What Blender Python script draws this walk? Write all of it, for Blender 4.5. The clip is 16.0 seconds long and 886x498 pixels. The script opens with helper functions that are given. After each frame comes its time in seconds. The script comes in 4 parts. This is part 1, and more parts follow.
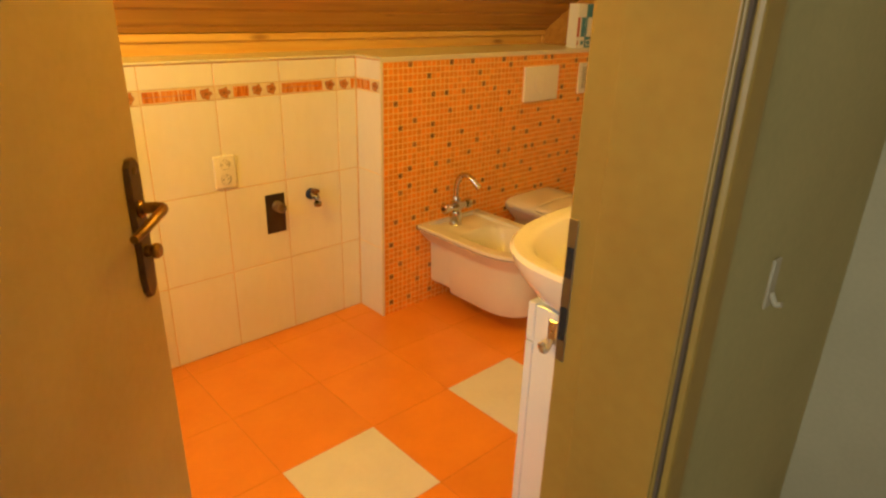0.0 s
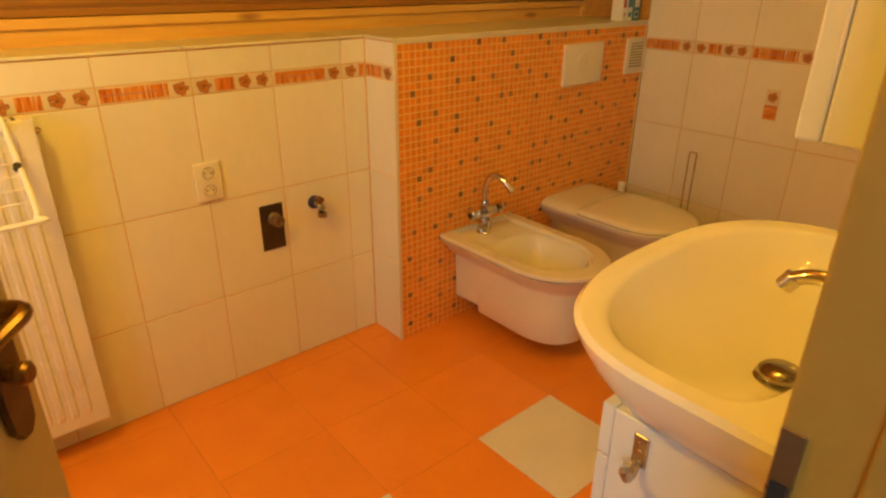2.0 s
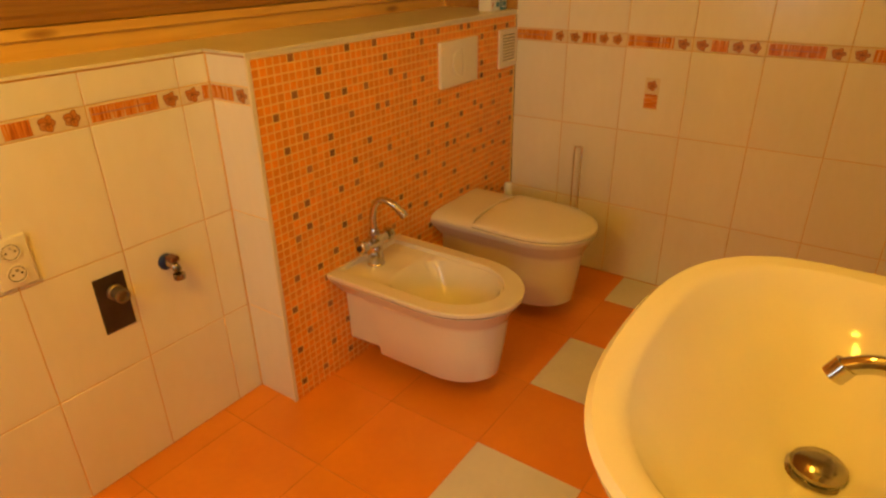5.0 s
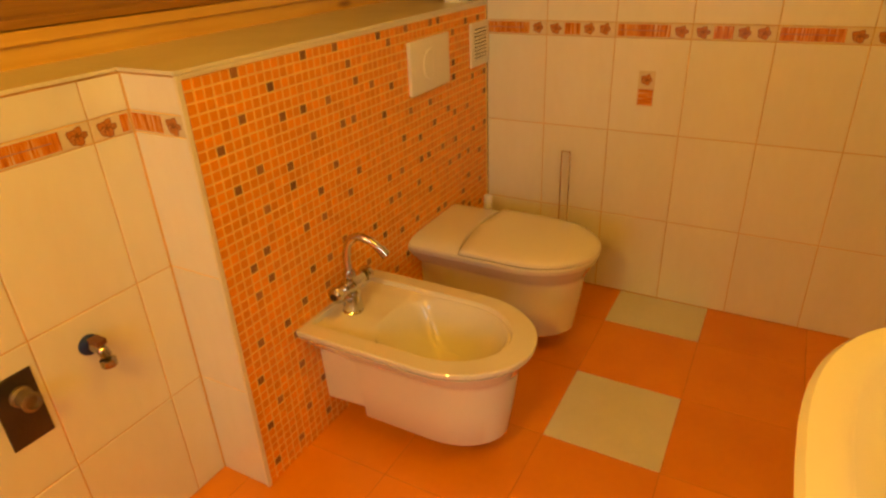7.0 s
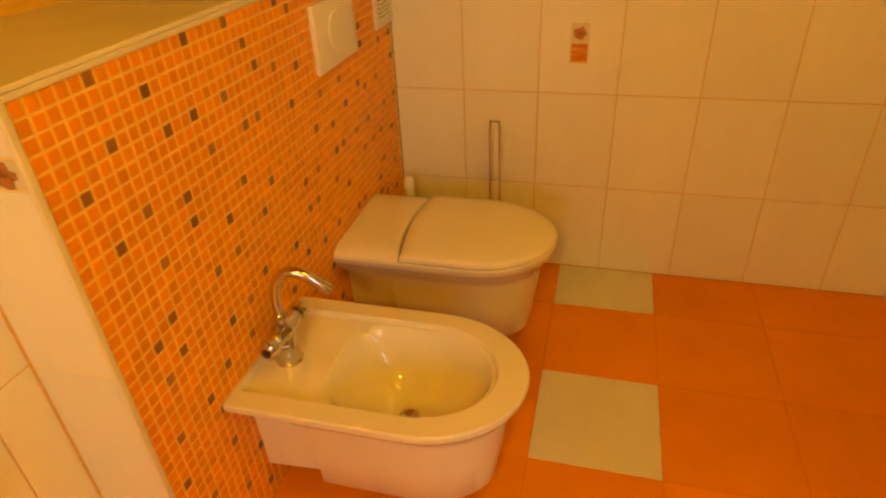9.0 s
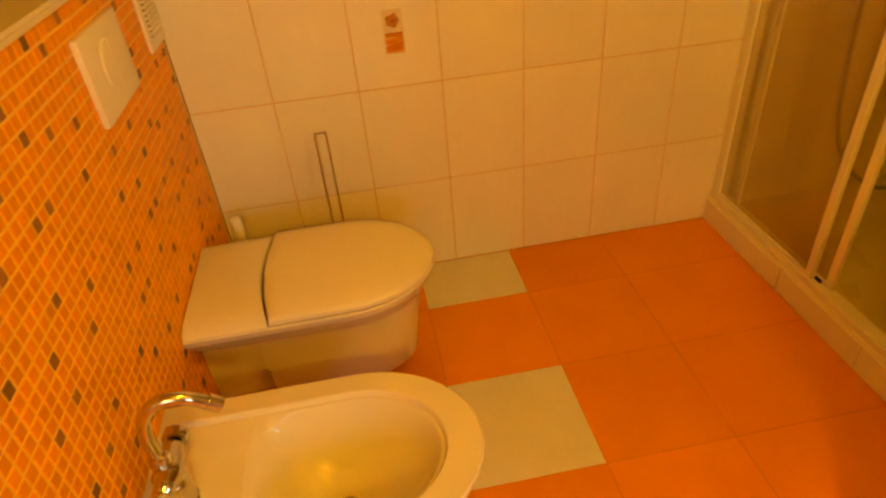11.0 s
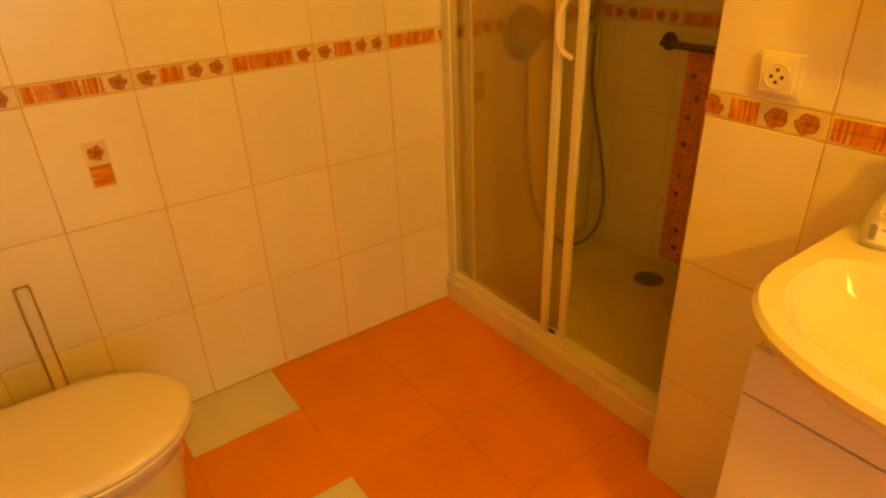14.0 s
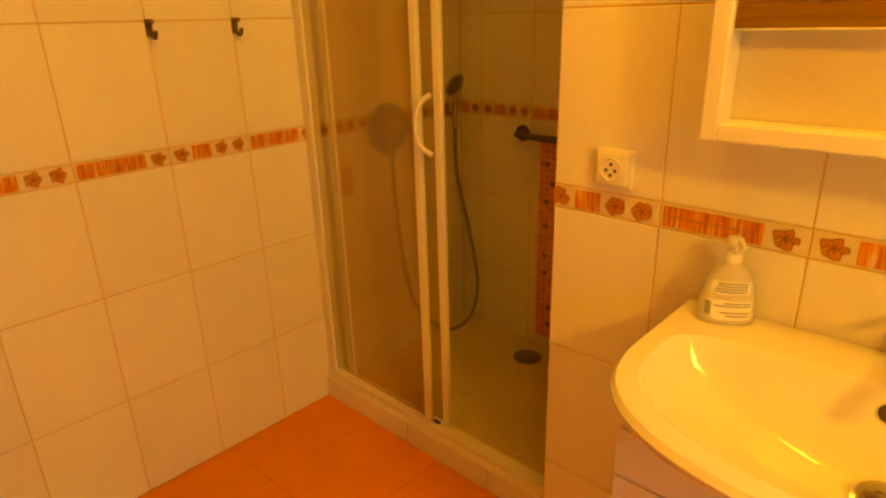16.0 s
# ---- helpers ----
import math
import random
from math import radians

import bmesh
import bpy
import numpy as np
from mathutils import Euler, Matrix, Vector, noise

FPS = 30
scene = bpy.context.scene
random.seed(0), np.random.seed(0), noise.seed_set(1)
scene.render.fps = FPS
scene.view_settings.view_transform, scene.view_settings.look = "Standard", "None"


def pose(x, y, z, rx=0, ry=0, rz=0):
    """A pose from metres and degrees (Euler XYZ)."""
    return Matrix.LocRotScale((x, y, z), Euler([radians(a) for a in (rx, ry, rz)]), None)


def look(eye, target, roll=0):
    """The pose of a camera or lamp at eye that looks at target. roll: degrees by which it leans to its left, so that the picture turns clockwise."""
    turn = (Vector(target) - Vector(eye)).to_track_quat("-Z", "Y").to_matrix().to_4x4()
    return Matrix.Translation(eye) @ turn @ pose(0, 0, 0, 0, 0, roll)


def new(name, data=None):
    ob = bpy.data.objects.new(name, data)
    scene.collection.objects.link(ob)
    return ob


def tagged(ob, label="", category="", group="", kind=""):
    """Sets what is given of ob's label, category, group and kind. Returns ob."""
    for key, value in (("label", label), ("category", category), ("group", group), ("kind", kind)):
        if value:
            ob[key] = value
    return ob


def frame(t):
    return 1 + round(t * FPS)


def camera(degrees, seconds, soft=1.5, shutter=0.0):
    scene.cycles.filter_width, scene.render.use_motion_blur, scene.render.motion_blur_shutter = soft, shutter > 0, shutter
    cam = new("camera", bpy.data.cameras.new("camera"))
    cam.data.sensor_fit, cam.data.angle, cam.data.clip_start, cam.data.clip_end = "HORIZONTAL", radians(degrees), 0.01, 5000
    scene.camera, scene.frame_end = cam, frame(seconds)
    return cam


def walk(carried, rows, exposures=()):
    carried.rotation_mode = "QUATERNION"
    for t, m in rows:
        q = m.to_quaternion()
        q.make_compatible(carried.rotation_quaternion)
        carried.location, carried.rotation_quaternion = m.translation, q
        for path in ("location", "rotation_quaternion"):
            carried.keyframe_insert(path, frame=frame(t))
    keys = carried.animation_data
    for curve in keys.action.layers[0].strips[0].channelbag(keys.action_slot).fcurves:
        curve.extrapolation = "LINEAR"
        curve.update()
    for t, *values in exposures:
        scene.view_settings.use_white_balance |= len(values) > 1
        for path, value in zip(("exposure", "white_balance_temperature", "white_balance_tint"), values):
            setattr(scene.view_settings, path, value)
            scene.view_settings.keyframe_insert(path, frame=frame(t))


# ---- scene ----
cam = camera(71.4, 16.0, soft=2.4, shutter=0.4)
PATH = [
    (0, (0.064, 0.014, 1.326), (1.329, 1.372, 0.582), 1.70),
    (0.5, (0.138, 0.096, 1.325), (1.379, 1.477, 0.581), 1.00),
    (1, (0.203, 0.166, 1.314), (1.422, 1.558, 0.554), 0.50),
    (1.5, (0.272, 0.248, 1.308), (1.469, 1.644, 0.522), 0.80),
    (2, (0.335, 0.336, 1.311), (1.527, 1.719, 0.494), 0.40),
    (2.5, (0.39, 0.392, 1.335), (1.609, 1.736, 0.496), -0.10),
    (3, (0.431, 0.479, 1.335), (1.739, 1.739, 0.497), 0.30),
    (3.5, (0.455, 0.542, 1.333), (1.83, 1.732, 0.502), -0.00),
    (4, (0.478, 0.6, 1.332), (1.925, 1.715, 0.52), 0.20),
    (4.2, (0.487, 0.618, 1.334), (1.951, 1.705, 0.513), 0.10),
    (6.3, (0.5871, 0.8185, 1.356), (2.069, 1.792, 0.4303), -2.85),
    (6.5, (0.6366, 0.8845, 1.336), (2.149, 1.819, 0.4192), -2.75),
    (7, (0.735, 0.9507, 1.33), (2.288, 1.833, 0.4309), -2.53),
    (7.5, (0.808, 1.015, 1.336), (2.363, 1.864, 0.4072), -2.31),
    (8, (0.8873, 1.101, 1.362), (2.444, 1.898, 0.3923), -3.66),
    (8.5, (0.9478, 1.222, 1.342), (2.551, 1.857, 0.329), -3.75),
    (9, (0.9958, 1.292, 1.328), (2.624, 1.755, 0.2629), -2.97),
    (9.2, (1.015, 1.303, 1.323), (2.649, 1.718, 0.2471), -3.59),
    (11.3, (1.239, 1.539, 1.337), (2.847, 1.237, 0.186), -6.10),
    (11.5, (1.247, 1.546, 1.343), (2.849, 1.178, 0.205), -6.80),
    (12, (1.259, 1.575, 1.346), (2.842, 1.052, 0.242), -7.20),
    (12.5, (1.254, 1.583, 1.339), (2.809, 0.891, 0.289), -5.90),
    (13, (1.253, 1.563, 1.339), (2.78, 0.742, 0.341), -4.30),
    (13.5, (1.252, 1.547, 1.346), (2.743, 0.628, 0.38), -3.10),
    (14, (1.248, 1.533, 1.347), (2.702, 0.525, 0.414), -2.20),
    (14.5, (1.245, 1.52, 1.35), (2.668, 0.432, 0.461), -2.10),
    (15, (1.241, 1.517, 1.355), (2.633, 0.341, 0.531), -1.90),
    (15.5, (1.238, 1.502, 1.359), (2.58, 0.234, 0.589), -1.40),
    (16, (1.24, 1.49, 1.372), (2.529, 0.131, 0.671), -1.60),
]
EXPOSURES = [(0.0, 0.76, 6050, -3), (2.0, 0.44, 6100, 1), (3.5, 0.32, 6300, 6), (7.0, 0.61, 6850, 4), (9.0, 0.72, 7900, 3), (12.5, 0.90, 9700, 6), (14.5, 0.90, 9400, 8), (16.0, 0.90, 8600, 9)]
walk(cam, [(t, look(eye, target, roll)) for t, eye, target, roll in PATH], EXPOSURES)

# ---------------------------------------------------------------- light
world = bpy.data.worlds.new("world")
scene.world = world
world.use_nodes = True
sky = world.node_tree.nodes.new("ShaderNodeTexSky")
sky.sky_type, sky.sun_disc, sky.sun_elevation = "NISHITA", False, radians(35)
world.node_tree.links.new(sky.outputs[0], world.node_tree.nodes["Background"].inputs[0])
world.node_tree.nodes["Background"].inputs[1].default_value = 0.05


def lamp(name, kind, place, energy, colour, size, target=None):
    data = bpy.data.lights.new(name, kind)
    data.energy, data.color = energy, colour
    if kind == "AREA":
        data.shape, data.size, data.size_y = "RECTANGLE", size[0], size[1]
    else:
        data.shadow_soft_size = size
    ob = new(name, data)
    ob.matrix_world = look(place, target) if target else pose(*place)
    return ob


SPOT = (0.215, 1.40, 1.85)      # unseen lamp added on the slope, behind the open door
lamp("added_slope_light", "POINT", SPOT, 29.0, (1.0, 0.56, 0.055), 0.08)
BULBS = ((1.26, 0.84, 2.24), (1.60, 0.84, 2.24))      # two unseen bulbs of the added ceiling lamp, placed to even the warm light
for place in BULBS:
    lamp("added_ceiling_bulb", "POINT", place, 7.0, (1.0, 0.56, 0.055), 0.08)
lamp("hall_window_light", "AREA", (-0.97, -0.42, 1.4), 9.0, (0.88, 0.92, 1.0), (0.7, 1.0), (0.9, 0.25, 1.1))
lamp("west_window_light", "AREA", (-0.42, 1.42, 1.20), 2.4, (0.80, 0.88, 1.0), (0.60, 0.60), (1.5, 1.15, 0.9))

# ---------------------------------------------------------------- materials


def material(name, colour, rough=0.5, metal=0.0, spot=None, amount=0.25, size=6.0, fine=60.0, bump=0.0, stretch=(1, 1, 1),
             per="", vary=0.0, coat=0.0, space="Object", rough_vary=0.08):
    """A surface with stains at a large scale, grain at a small one, and fine relief."""
    m = bpy.data.materials.new(name)
    m.use_nodes = True
    n, k = m.node_tree.nodes, m.node_tree.links
    b = n["Principled BSDF"]
    b.inputs["Roughness"].default_value, b.inputs["Metallic"].default_value = rough, metal
    b.inputs["Coat Weight"].default_value = coat
    co = n.new("ShaderNodeTexCoord")
    mp = n.new("ShaderNodeMapping")
    mp.inputs["Scale"].default_value = stretch
    if space == "World":
        geo = n.new("ShaderNodeNewGeometry")
        k.new(geo.outputs["Position"], mp.inputs[0])
    else:
        k.new(co.outputs[space], mp.inputs[0])
    big, small = n.new("ShaderNodeTexNoise"), n.new("ShaderNodeTexNoise")
    for tex, s, d in ((big, size, 3.0), (small, fine, 2.0)):
        tex.inputs["Scale"].default_value, tex.inputs["Detail"].default_value = s, d
        k.new(mp.outputs[0], tex.inputs[0])
    add = n.new("ShaderNodeMath")
    add.operation = "MULTIPLY_ADD"
    k.new(small.outputs[0], add.inputs[0])
    add.inputs[1].default_value = 0.35
    k.new(big.outputs[0], add.inputs[2])
    ramp = n.new("ShaderNodeMapRange")
    ramp.inputs[1].default_value, ramp.inputs[2].default_value = 0.45, 0.95
    ramp.inputs[3].default_value, ramp.inputs[4].default_value = 0.0, 1.0
    k.new(add.outputs[0], ramp.inputs[0])
    mix = n.new("ShaderNodeMix")
    mix.data_type = "RGBA"
    k.new(ramp.outputs[0], mix.inputs[0])
    dark = spot or tuple(c * (1 - amount) for c in colour)
    mix.inputs[6].default_value, mix.inputs[7].default_value = (*colour, 1), (*dark, 1)
    out = mix.outputs[2]
    if per:
        if per == "object":
            rnd = n.new("ShaderNodeObjectInfo").outputs["Random"]
        else:
            rnd = n.new("ShaderNodeNewGeometry").outputs["Random Per Island"]
        hsv = n.new("ShaderNodeHueSaturation")
        mr = n.new("ShaderNodeMapRange")
        mr.inputs[3].default_value, mr.inputs[4].default_value = 1 - vary, 1 + vary
        k.new(rnd, mr.inputs[0])
        k.new(mr.outputs[0], hsv.inputs["Value"])
        k.new(out, hsv.inputs["Color"])
        out = hsv.outputs[0]
    k.new(out, b.inputs["Base Color"])
    rr = n.new("ShaderNodeMapRange")
    rr.inputs[3].default_value, rr.inputs[4].default_value = max(0.02, rough - rough_vary), rough + rough_vary
    k.new(big.outputs[0], rr.inputs[0])
    k.new(rr.outputs[0], b.inputs["Roughness"])
    if bump:
        bp = n.new("ShaderNodeBump")
        bp.inputs["Strength"].default_value, bp.inputs["Distance"].default_value = bump, 0.002
        k.new(add.outputs[0], bp.inputs["Height"])
        k.new(bp.outputs[0], b.inputs["Normal"])
    return m


def wood_material(name, light, dark, knot, along="x", rough=0.4):
    """Pine: long grain, growth rings and knots."""
    m = bpy.data.materials.new(name)
    m.use_nodes = True
    n, k = m.node_tree.nodes, m.node_tree.links
    b = n["Principled BSDF"]
    b.inputs["Roughness"].default_value, b.inputs["Coat Weight"].default_value = rough, 0.25
    co, geo, shift, mp = n.new("ShaderNodeTexCoord"), n.new("ShaderNodeNewGeometry"), n.new("ShaderNodeVectorMath"), n.new("ShaderNodeMapping")
    mul = n.new("ShaderNodeMath")
    mul.operation, mul.inputs[1].default_value = "MULTIPLY", 37.0
    k.new(geo.outputs["Random Per Island"], mul.inputs[0])
    k.new(co.outputs["Object"], shift.inputs[0])
    k.new(mul.outputs[0], shift.inputs[1])
    k.new(shift.outputs[0], mp.inputs[0])
    mp.inputs["Scale"].default_value = (1.1, 16, 16) if along == "x" else (16, 16, 1.1)
    grain = n.new("ShaderNodeTexNoise")
    grain.inputs["Scale"].default_value, grain.inputs["Detail"].default_value, grain.inputs["Distortion"].default_value = 2.2, 5.0, 0.7
    k.new(mp.outputs[0], grain.inputs[0])
    mp2 = n.new("ShaderNodeMapping")
    mp2.inputs["Scale"].default_value = (2.6, 9, 9) if along == "x" else (9, 9, 2.6)
    k.new(shift.outputs[0], mp2.inputs[0])
    vor = n.new("ShaderNodeTexVoronoi")
    vor.inputs["Scale"].default_value = 1.0
    k.new(mp2.outputs[0], vor.inputs[0])
    kn = n.new("ShaderNodeMapRange")
    kn.inputs[1].default_value, kn.inputs[2].default_value, kn.inputs[3].default_value, kn.inputs[4].default_value = 0.05, 0.15, 1.0, 0.0
    k.new(vor.outputs["Distance"], kn.inputs[0])
    mix, mix2 = n.new("ShaderNodeMix"), n.new("ShaderNodeMix")
    mix.data_type = mix2.data_type = "RGBA"
    mr = n.new("ShaderNodeMapRange")
    mr.inputs[1].default_value, mr.inputs[2].default_value = 0.35, 0.7
    k.new(grain.outputs[0], mr.inputs[0])
    k.new(mr.outputs[0], mix.inputs[0])
    mix.inputs[6].default_value, mix.inputs[7].default_value = (*light, 1), (*dark, 1)
    k.new(kn.outputs[0], mix2.inputs[0])
    k.new(mix.outputs[2], mix2.inputs[6])
    mix2.inputs[7].default_value = (*knot, 1)
    k.new(mix2.outputs[2], b.inputs["Base Color"])
    bp = n.new("ShaderNodeBump")
    bp.inputs["Strength"].default_value, bp.inputs["Distance"].default_value = 0.15, 0.001
    k.new(grain.outputs[0], bp.inputs["Height"])
    k.new(bp.outputs[0], b.inputs["Normal"])
    return m


def stripe_material(name, vertical=True):
    """Hand-painted streaks of cream, orange and rust."""
    m = bpy.data.materials.new(name)
    m.use_nodes = True
    n, k = m.node_tree.nodes, m.node_tree.links
    b = n["Principled BSDF"]
    b.inputs["Roughness"].default_value = 0.25
    co, mp, tex, ramp = n.new("ShaderNodeTexCoord"), n.new("ShaderNodeMapping"), n.new("ShaderNodeTexNoise"), n.new("ShaderNodeValToRGB")
    info, shift = n.new("ShaderNodeObjectInfo"), n.new("ShaderNodeVectorMath")
    k.new(co.outputs["Object"], shift.inputs[0])
    k.new(info.outputs["Random"], shift.inputs[1])
    k.new(shift.outputs[0], mp.inputs[0])
    mp.inputs["Scale"].default_value = (1, 1, 0.06) if vertical else (0.06, 1, 1)
    tex.inputs["Scale"].default_value, tex.inputs["Detail"].default_value = 210.0, 3.0
    k.new(mp.outputs[0], tex.inputs[0])
    r = ramp.color_ramp
    r.elements[0].position, r.elements[0].color = 0.30, (0.34, 0.095, 0.018, 1)
    r.elements[1].position, r.elements[1].color = 0.70, (0.72, 0.60, 0.42, 1)
    for p, c in ((0.43, (0.58, 0.175, 0.025, 1)), (0.54, (0.70, 0.26, 0.045, 1)), (0.60, (0.70, 0.40, 0.14, 1))):
        e = r.elements.new(p)
        e.color = c
    k.new(tex.outputs[0], ramp.inputs[0])
    k.new(ramp.outputs[0], b.inputs["Base Color"])
    return m


def glass_material(name, colour, rough, ior=1.45):
    m = bpy.data.materials.new(name)
    m.use_nodes = True
    b = m.node_tree.nodes["Principled BSDF"]
    b.inputs["Base Color"].default_value = (*colour, 1)
    b.inputs["Transmission Weight"].default_value, b.inputs["Roughness"].default_value, b.inputs["IOR"].default_value = 1.0, rough, ior
    return m


M_TILE = material("white_glazed_tile", (0.82, 0.80, 0.75), 0.22, spot=(0.77, 0.74, 0.67), size=5, fine=40, bump=0.06, stretch=(1, 1, 0.4), per="object", vary=0.025, space="World")
M_GROUT = material("tan_grout", (0.70, 0.42, 0.15), 0.85, amount=0.25, size=9, fine=200, bump=0.2)
M_FLOOR = material("orange_floor_tile", (0.80, 0.275, 0.018), 0.36, spot=(0.73, 0.228, 0.015), size=5, fine=45, bump=0.05, per="object", vary=0.035, space="World")
M_FLOOR_WHITE = material("ivory_floor_tile", (0.74, 0.71, 0.63), 0.36, amount=0.1, size=6, fine=50, bump=0.05, space="World")
M_FLOOR_GROUT = material("floor_grout", (0.70, 0.25, 0.03), 0.9, amount=0.3, size=12, fine=220, bump=0.2)
M_MOSAIC = material("orange_mosaic_glass", (0.86, 0.305, 0.020), 0.30, amount=0.16, size=30, fine=300, per="object", vary=0.10, space="World")
M_MOSAIC_REST = material("orange_mosaic_glass_joined", (0.86, 0.305, 0.020), 0.30, amount=0.16, size=30, fine=300, per="island", vary=0.10, space="World")
M_MOSAIC_DARK = material("brown_mosaic_glass", (0.36, 0.155, 0.05), 0.55, amount=0.35, size=40, fine=300, per="object", vary=0.4, space="World")
M_MOSAIC_DARK_REST = material("brown_mosaic_glass_joined", (0.36, 0.155, 0.05), 0.55, amount=0.35, size=40, fine=300, per="island", vary=0.4, space="World")
M_MOSAIC_GROUT = material("orange_grout", (0.95, 0.66, 0.22), 0.8, amount=0.12, size=14, fine=250, bump=0.15)
M_TRIM = material("ivory_plastic_trim", (0.78, 0.72, 0.58), 0.35, amount=0.1, size=8, fine=90)
M_SHELF = material("cream_shelf_tile", (0.80, 0.75, 0.60), 0.32, amount=0.12, size=5, fine=60, bump=0.05)
M_PORCELAIN = material("cream_porcelain", (0.76, 0.72, 0.60), 0.09, amount=0.04, size=4, fine=30, coat=0.5, rough_vary=0.03)
M_BASIN = material("white_porcelain", (0.80, 0.78, 0.72), 0.09, amount=0.04, size=4, fine=30, coat=0.5, rough_vary=0.03)
M_SEAT = material("cream_seat_plastic", (0.82, 0.77, 0.64), 0.2, amount=0.05, size=4, fine=60, rough_vary=0.04)
M_SEAL = material("brown_frame_seal", (0.16, 0.10, 0.05), 0.7, amount=0.3)
# Near-black stands for the shade in gaps; the shower seal shares it.
M_SHADOW_GAP = material("gap_shade_and_seal_rubber", (0.09, 0.06, 0.04), 0.7, amount=0.3)
M_CHROME = material("chrome", (0.66, 0.64, 0.61), 0.10, 1.0, amount=0.1, size=20, fine=200, rough_vary=0.05)
M_PLUG = material("worn_chrome_plug", (0.42, 0.38, 0.33), 0.16, 1.0, amount=0.2, size=30, fine=200, rough_vary=0.05)
M_COPPER = material("brown_lever_metal", (0.22, 0.10, 0.06), 0.35, 0.6, amount=0.3, size=30, fine=200)
M_DULL = material("dull_brown_metal", (0.30, 0.23, 0.16), 0.45, 0.7, amount=0.3, size=30, fine=200)
M_STEEL = material("brushed_steel", (0.62, 0.60, 0.57), 0.3, 1.0, amount=0.2, size=20, fine=250)
M_BRASS = material("antique_brass", (0.34, 0.23, 0.10), 0.33, 1.0, spot=(0.12, 0.075, 0.04), size=25, fine=200)
M_BRONZE = material("dark_bronze", (0.13, 0.085, 0.05), 0.42, 0.8, spot=(0.22, 0.15, 0.08), size=22, fine=200)
M_LACQUER = material("white_lacquer", (0.80, 0.80, 0.80), 0.2, amount=0.05, size=4, fine=60, rough_vary=0.04)
M_DOOR = material("cream_door_paint", (0.62, 0.50, 0.30), 0.42, spot=(0.52, 0.40, 0.22), size=3.5, fine=50, bump=0.08)
M_JAMB = material("beige_door_frame_paint", (0.51, 0.30, 0.05), 0.4, spot=(0.41, 0.22, 0.035), size=3.5, fine=50, bump=0.06)
M_PLASTER = material("pale_wall_plaster", (0.60, 0.48, 0.25), 0.85, amount=0.15, size=4, fine=120, bump=0.25)
M_HALLWALL = material("greenish_hall_paint", (0.62, 0.48, 0.17), 0.6, amount=0.2, size=3, fine=90, bump=0.1)
M_HALLFLOOR = material("brown_hall_floor", (0.20, 0.12, 0.07), 0.5, amount=0.3, size=5, fine=80, bump=0.1)
M_ENAMEL = material("white_radiator_enamel", (0.82, 0.81, 0.79), 0.28, amount=0.05, size=5, fine=60)
M_WIRE = material("white_coated_wire", (0.84, 0.84, 0.84), 0.3, amount=0.06, size=20, fine=90)
M_PLASTIC = material("white_socket_plastic", (0.82, 0.78, 0.70), 0.3, amount=0.05, size=10, fine=90)
# Shade of holes and slots as flat colour; also small dark plastic parts.
M_HOLE = material("hole_shade_and_dark_plastic", (0.03, 0.025, 0.02), 0.6, amount=0.3)
M_DARKPLATE = material("dark_steel_and_overflow_shade", (0.09, 0.075, 0.065), 0.3, 0.7, amount=0.3, size=14, fine=200)
M_BLUE = material("blue_rosette", (0.012, 0.035, 0.16), 0.3, 0.2, amount=0.3)
M_HOSE = material("grey_shower_hose", (0.30, 0.29, 0.27), 0.32, 0.8, amount=0.3, size=30, fine=300)
M_TRAY = material("cream_shower_tray", (0.72, 0.62, 0.44), 0.3, amount=0.12, size=4, fine=60)
M_ALU = material("white_shower_profile", (0.80, 0.77, 0.70), 0.3, amount=0.06, size=8, fine=80)
M_MIRROR = material("mirror_silver", (0.90, 0.90, 0.88), 0.015, 1.0, amount=0.01, rough_vary=0.005)
M_GLASS = glass_material("smoked_shower_glass", (0.84, 0.70, 0.50), 0.025, 1.3)
M_GLASS.node_tree.nodes["Principled BSDF"].inputs["Transmission Weight"].default_value = 0.90
M_SOAP = glass_material("clear_soap_bottle", (0.86, 0.83, 0.76), 0.3)
M_SOAP.node_tree.nodes["Principled BSDF"].inputs["Transmission Weight"].default_value = 0.45
M_PUMP = material("white_pump_plastic", (0.85, 0.84, 0.80), 0.3, amount=0.05)
M_LABEL = material("white_label", (0.86, 0.86, 0.84), 0.4, amount=0.05)
M_INK = material("grey_label_ink", (0.16, 0.17, 0.20), 0.5, amount=0.2)
M_STRIPE_V = stripe_material("streaked_border_paint")
M_STRIPE_H = stripe_material("streaked_insert_paint", False)
M_PETAL_DARK = material("brown_petal_outline", (0.28, 0.10, 0.03), 0.3, amount=0.3, size=60, fine=400)
M_PETAL = material("rust_petal", (0.50, 0.15, 0.03), 0.3, spot=(0.60, 0.27, 0.07), size=70, fine=400)
M_PETAL_TAN = material("tan_petal", (0.60, 0.30, 0.11), 0.3, spot=(0.40, 0.14, 0.04), size=90, fine=400)
M_PETAL_LILAC = material("mauve_line_paint", (0.42, 0.22, 0.20), 0.3, amount=0.3, size=60, fine=300)
M_BORDER = material("cream_border_tile", (0.76, 0.66, 0.48), 0.25, amount=0.12, size=30, fine=150)
M_PINE = wood_material("varnished_pine", (0.60, 0.31, 0.060), (0.47, 0.22, 0.040), (0.13, 0.045, 0.015))
M_PINE_LIGHT = wood_material("light_pine_trim", (0.80, 0.50, 0.13), (0.72, 0.40, 0.09), (0.25, 0.09, 0.03))
M_RED = material("red_carton", (0.50, 0.06, 0.04), 0.4, amount=0.15)
M_CYAN = material("blue_carton", (0.06, 0.25, 0.40), 0.4, amount=0.15)
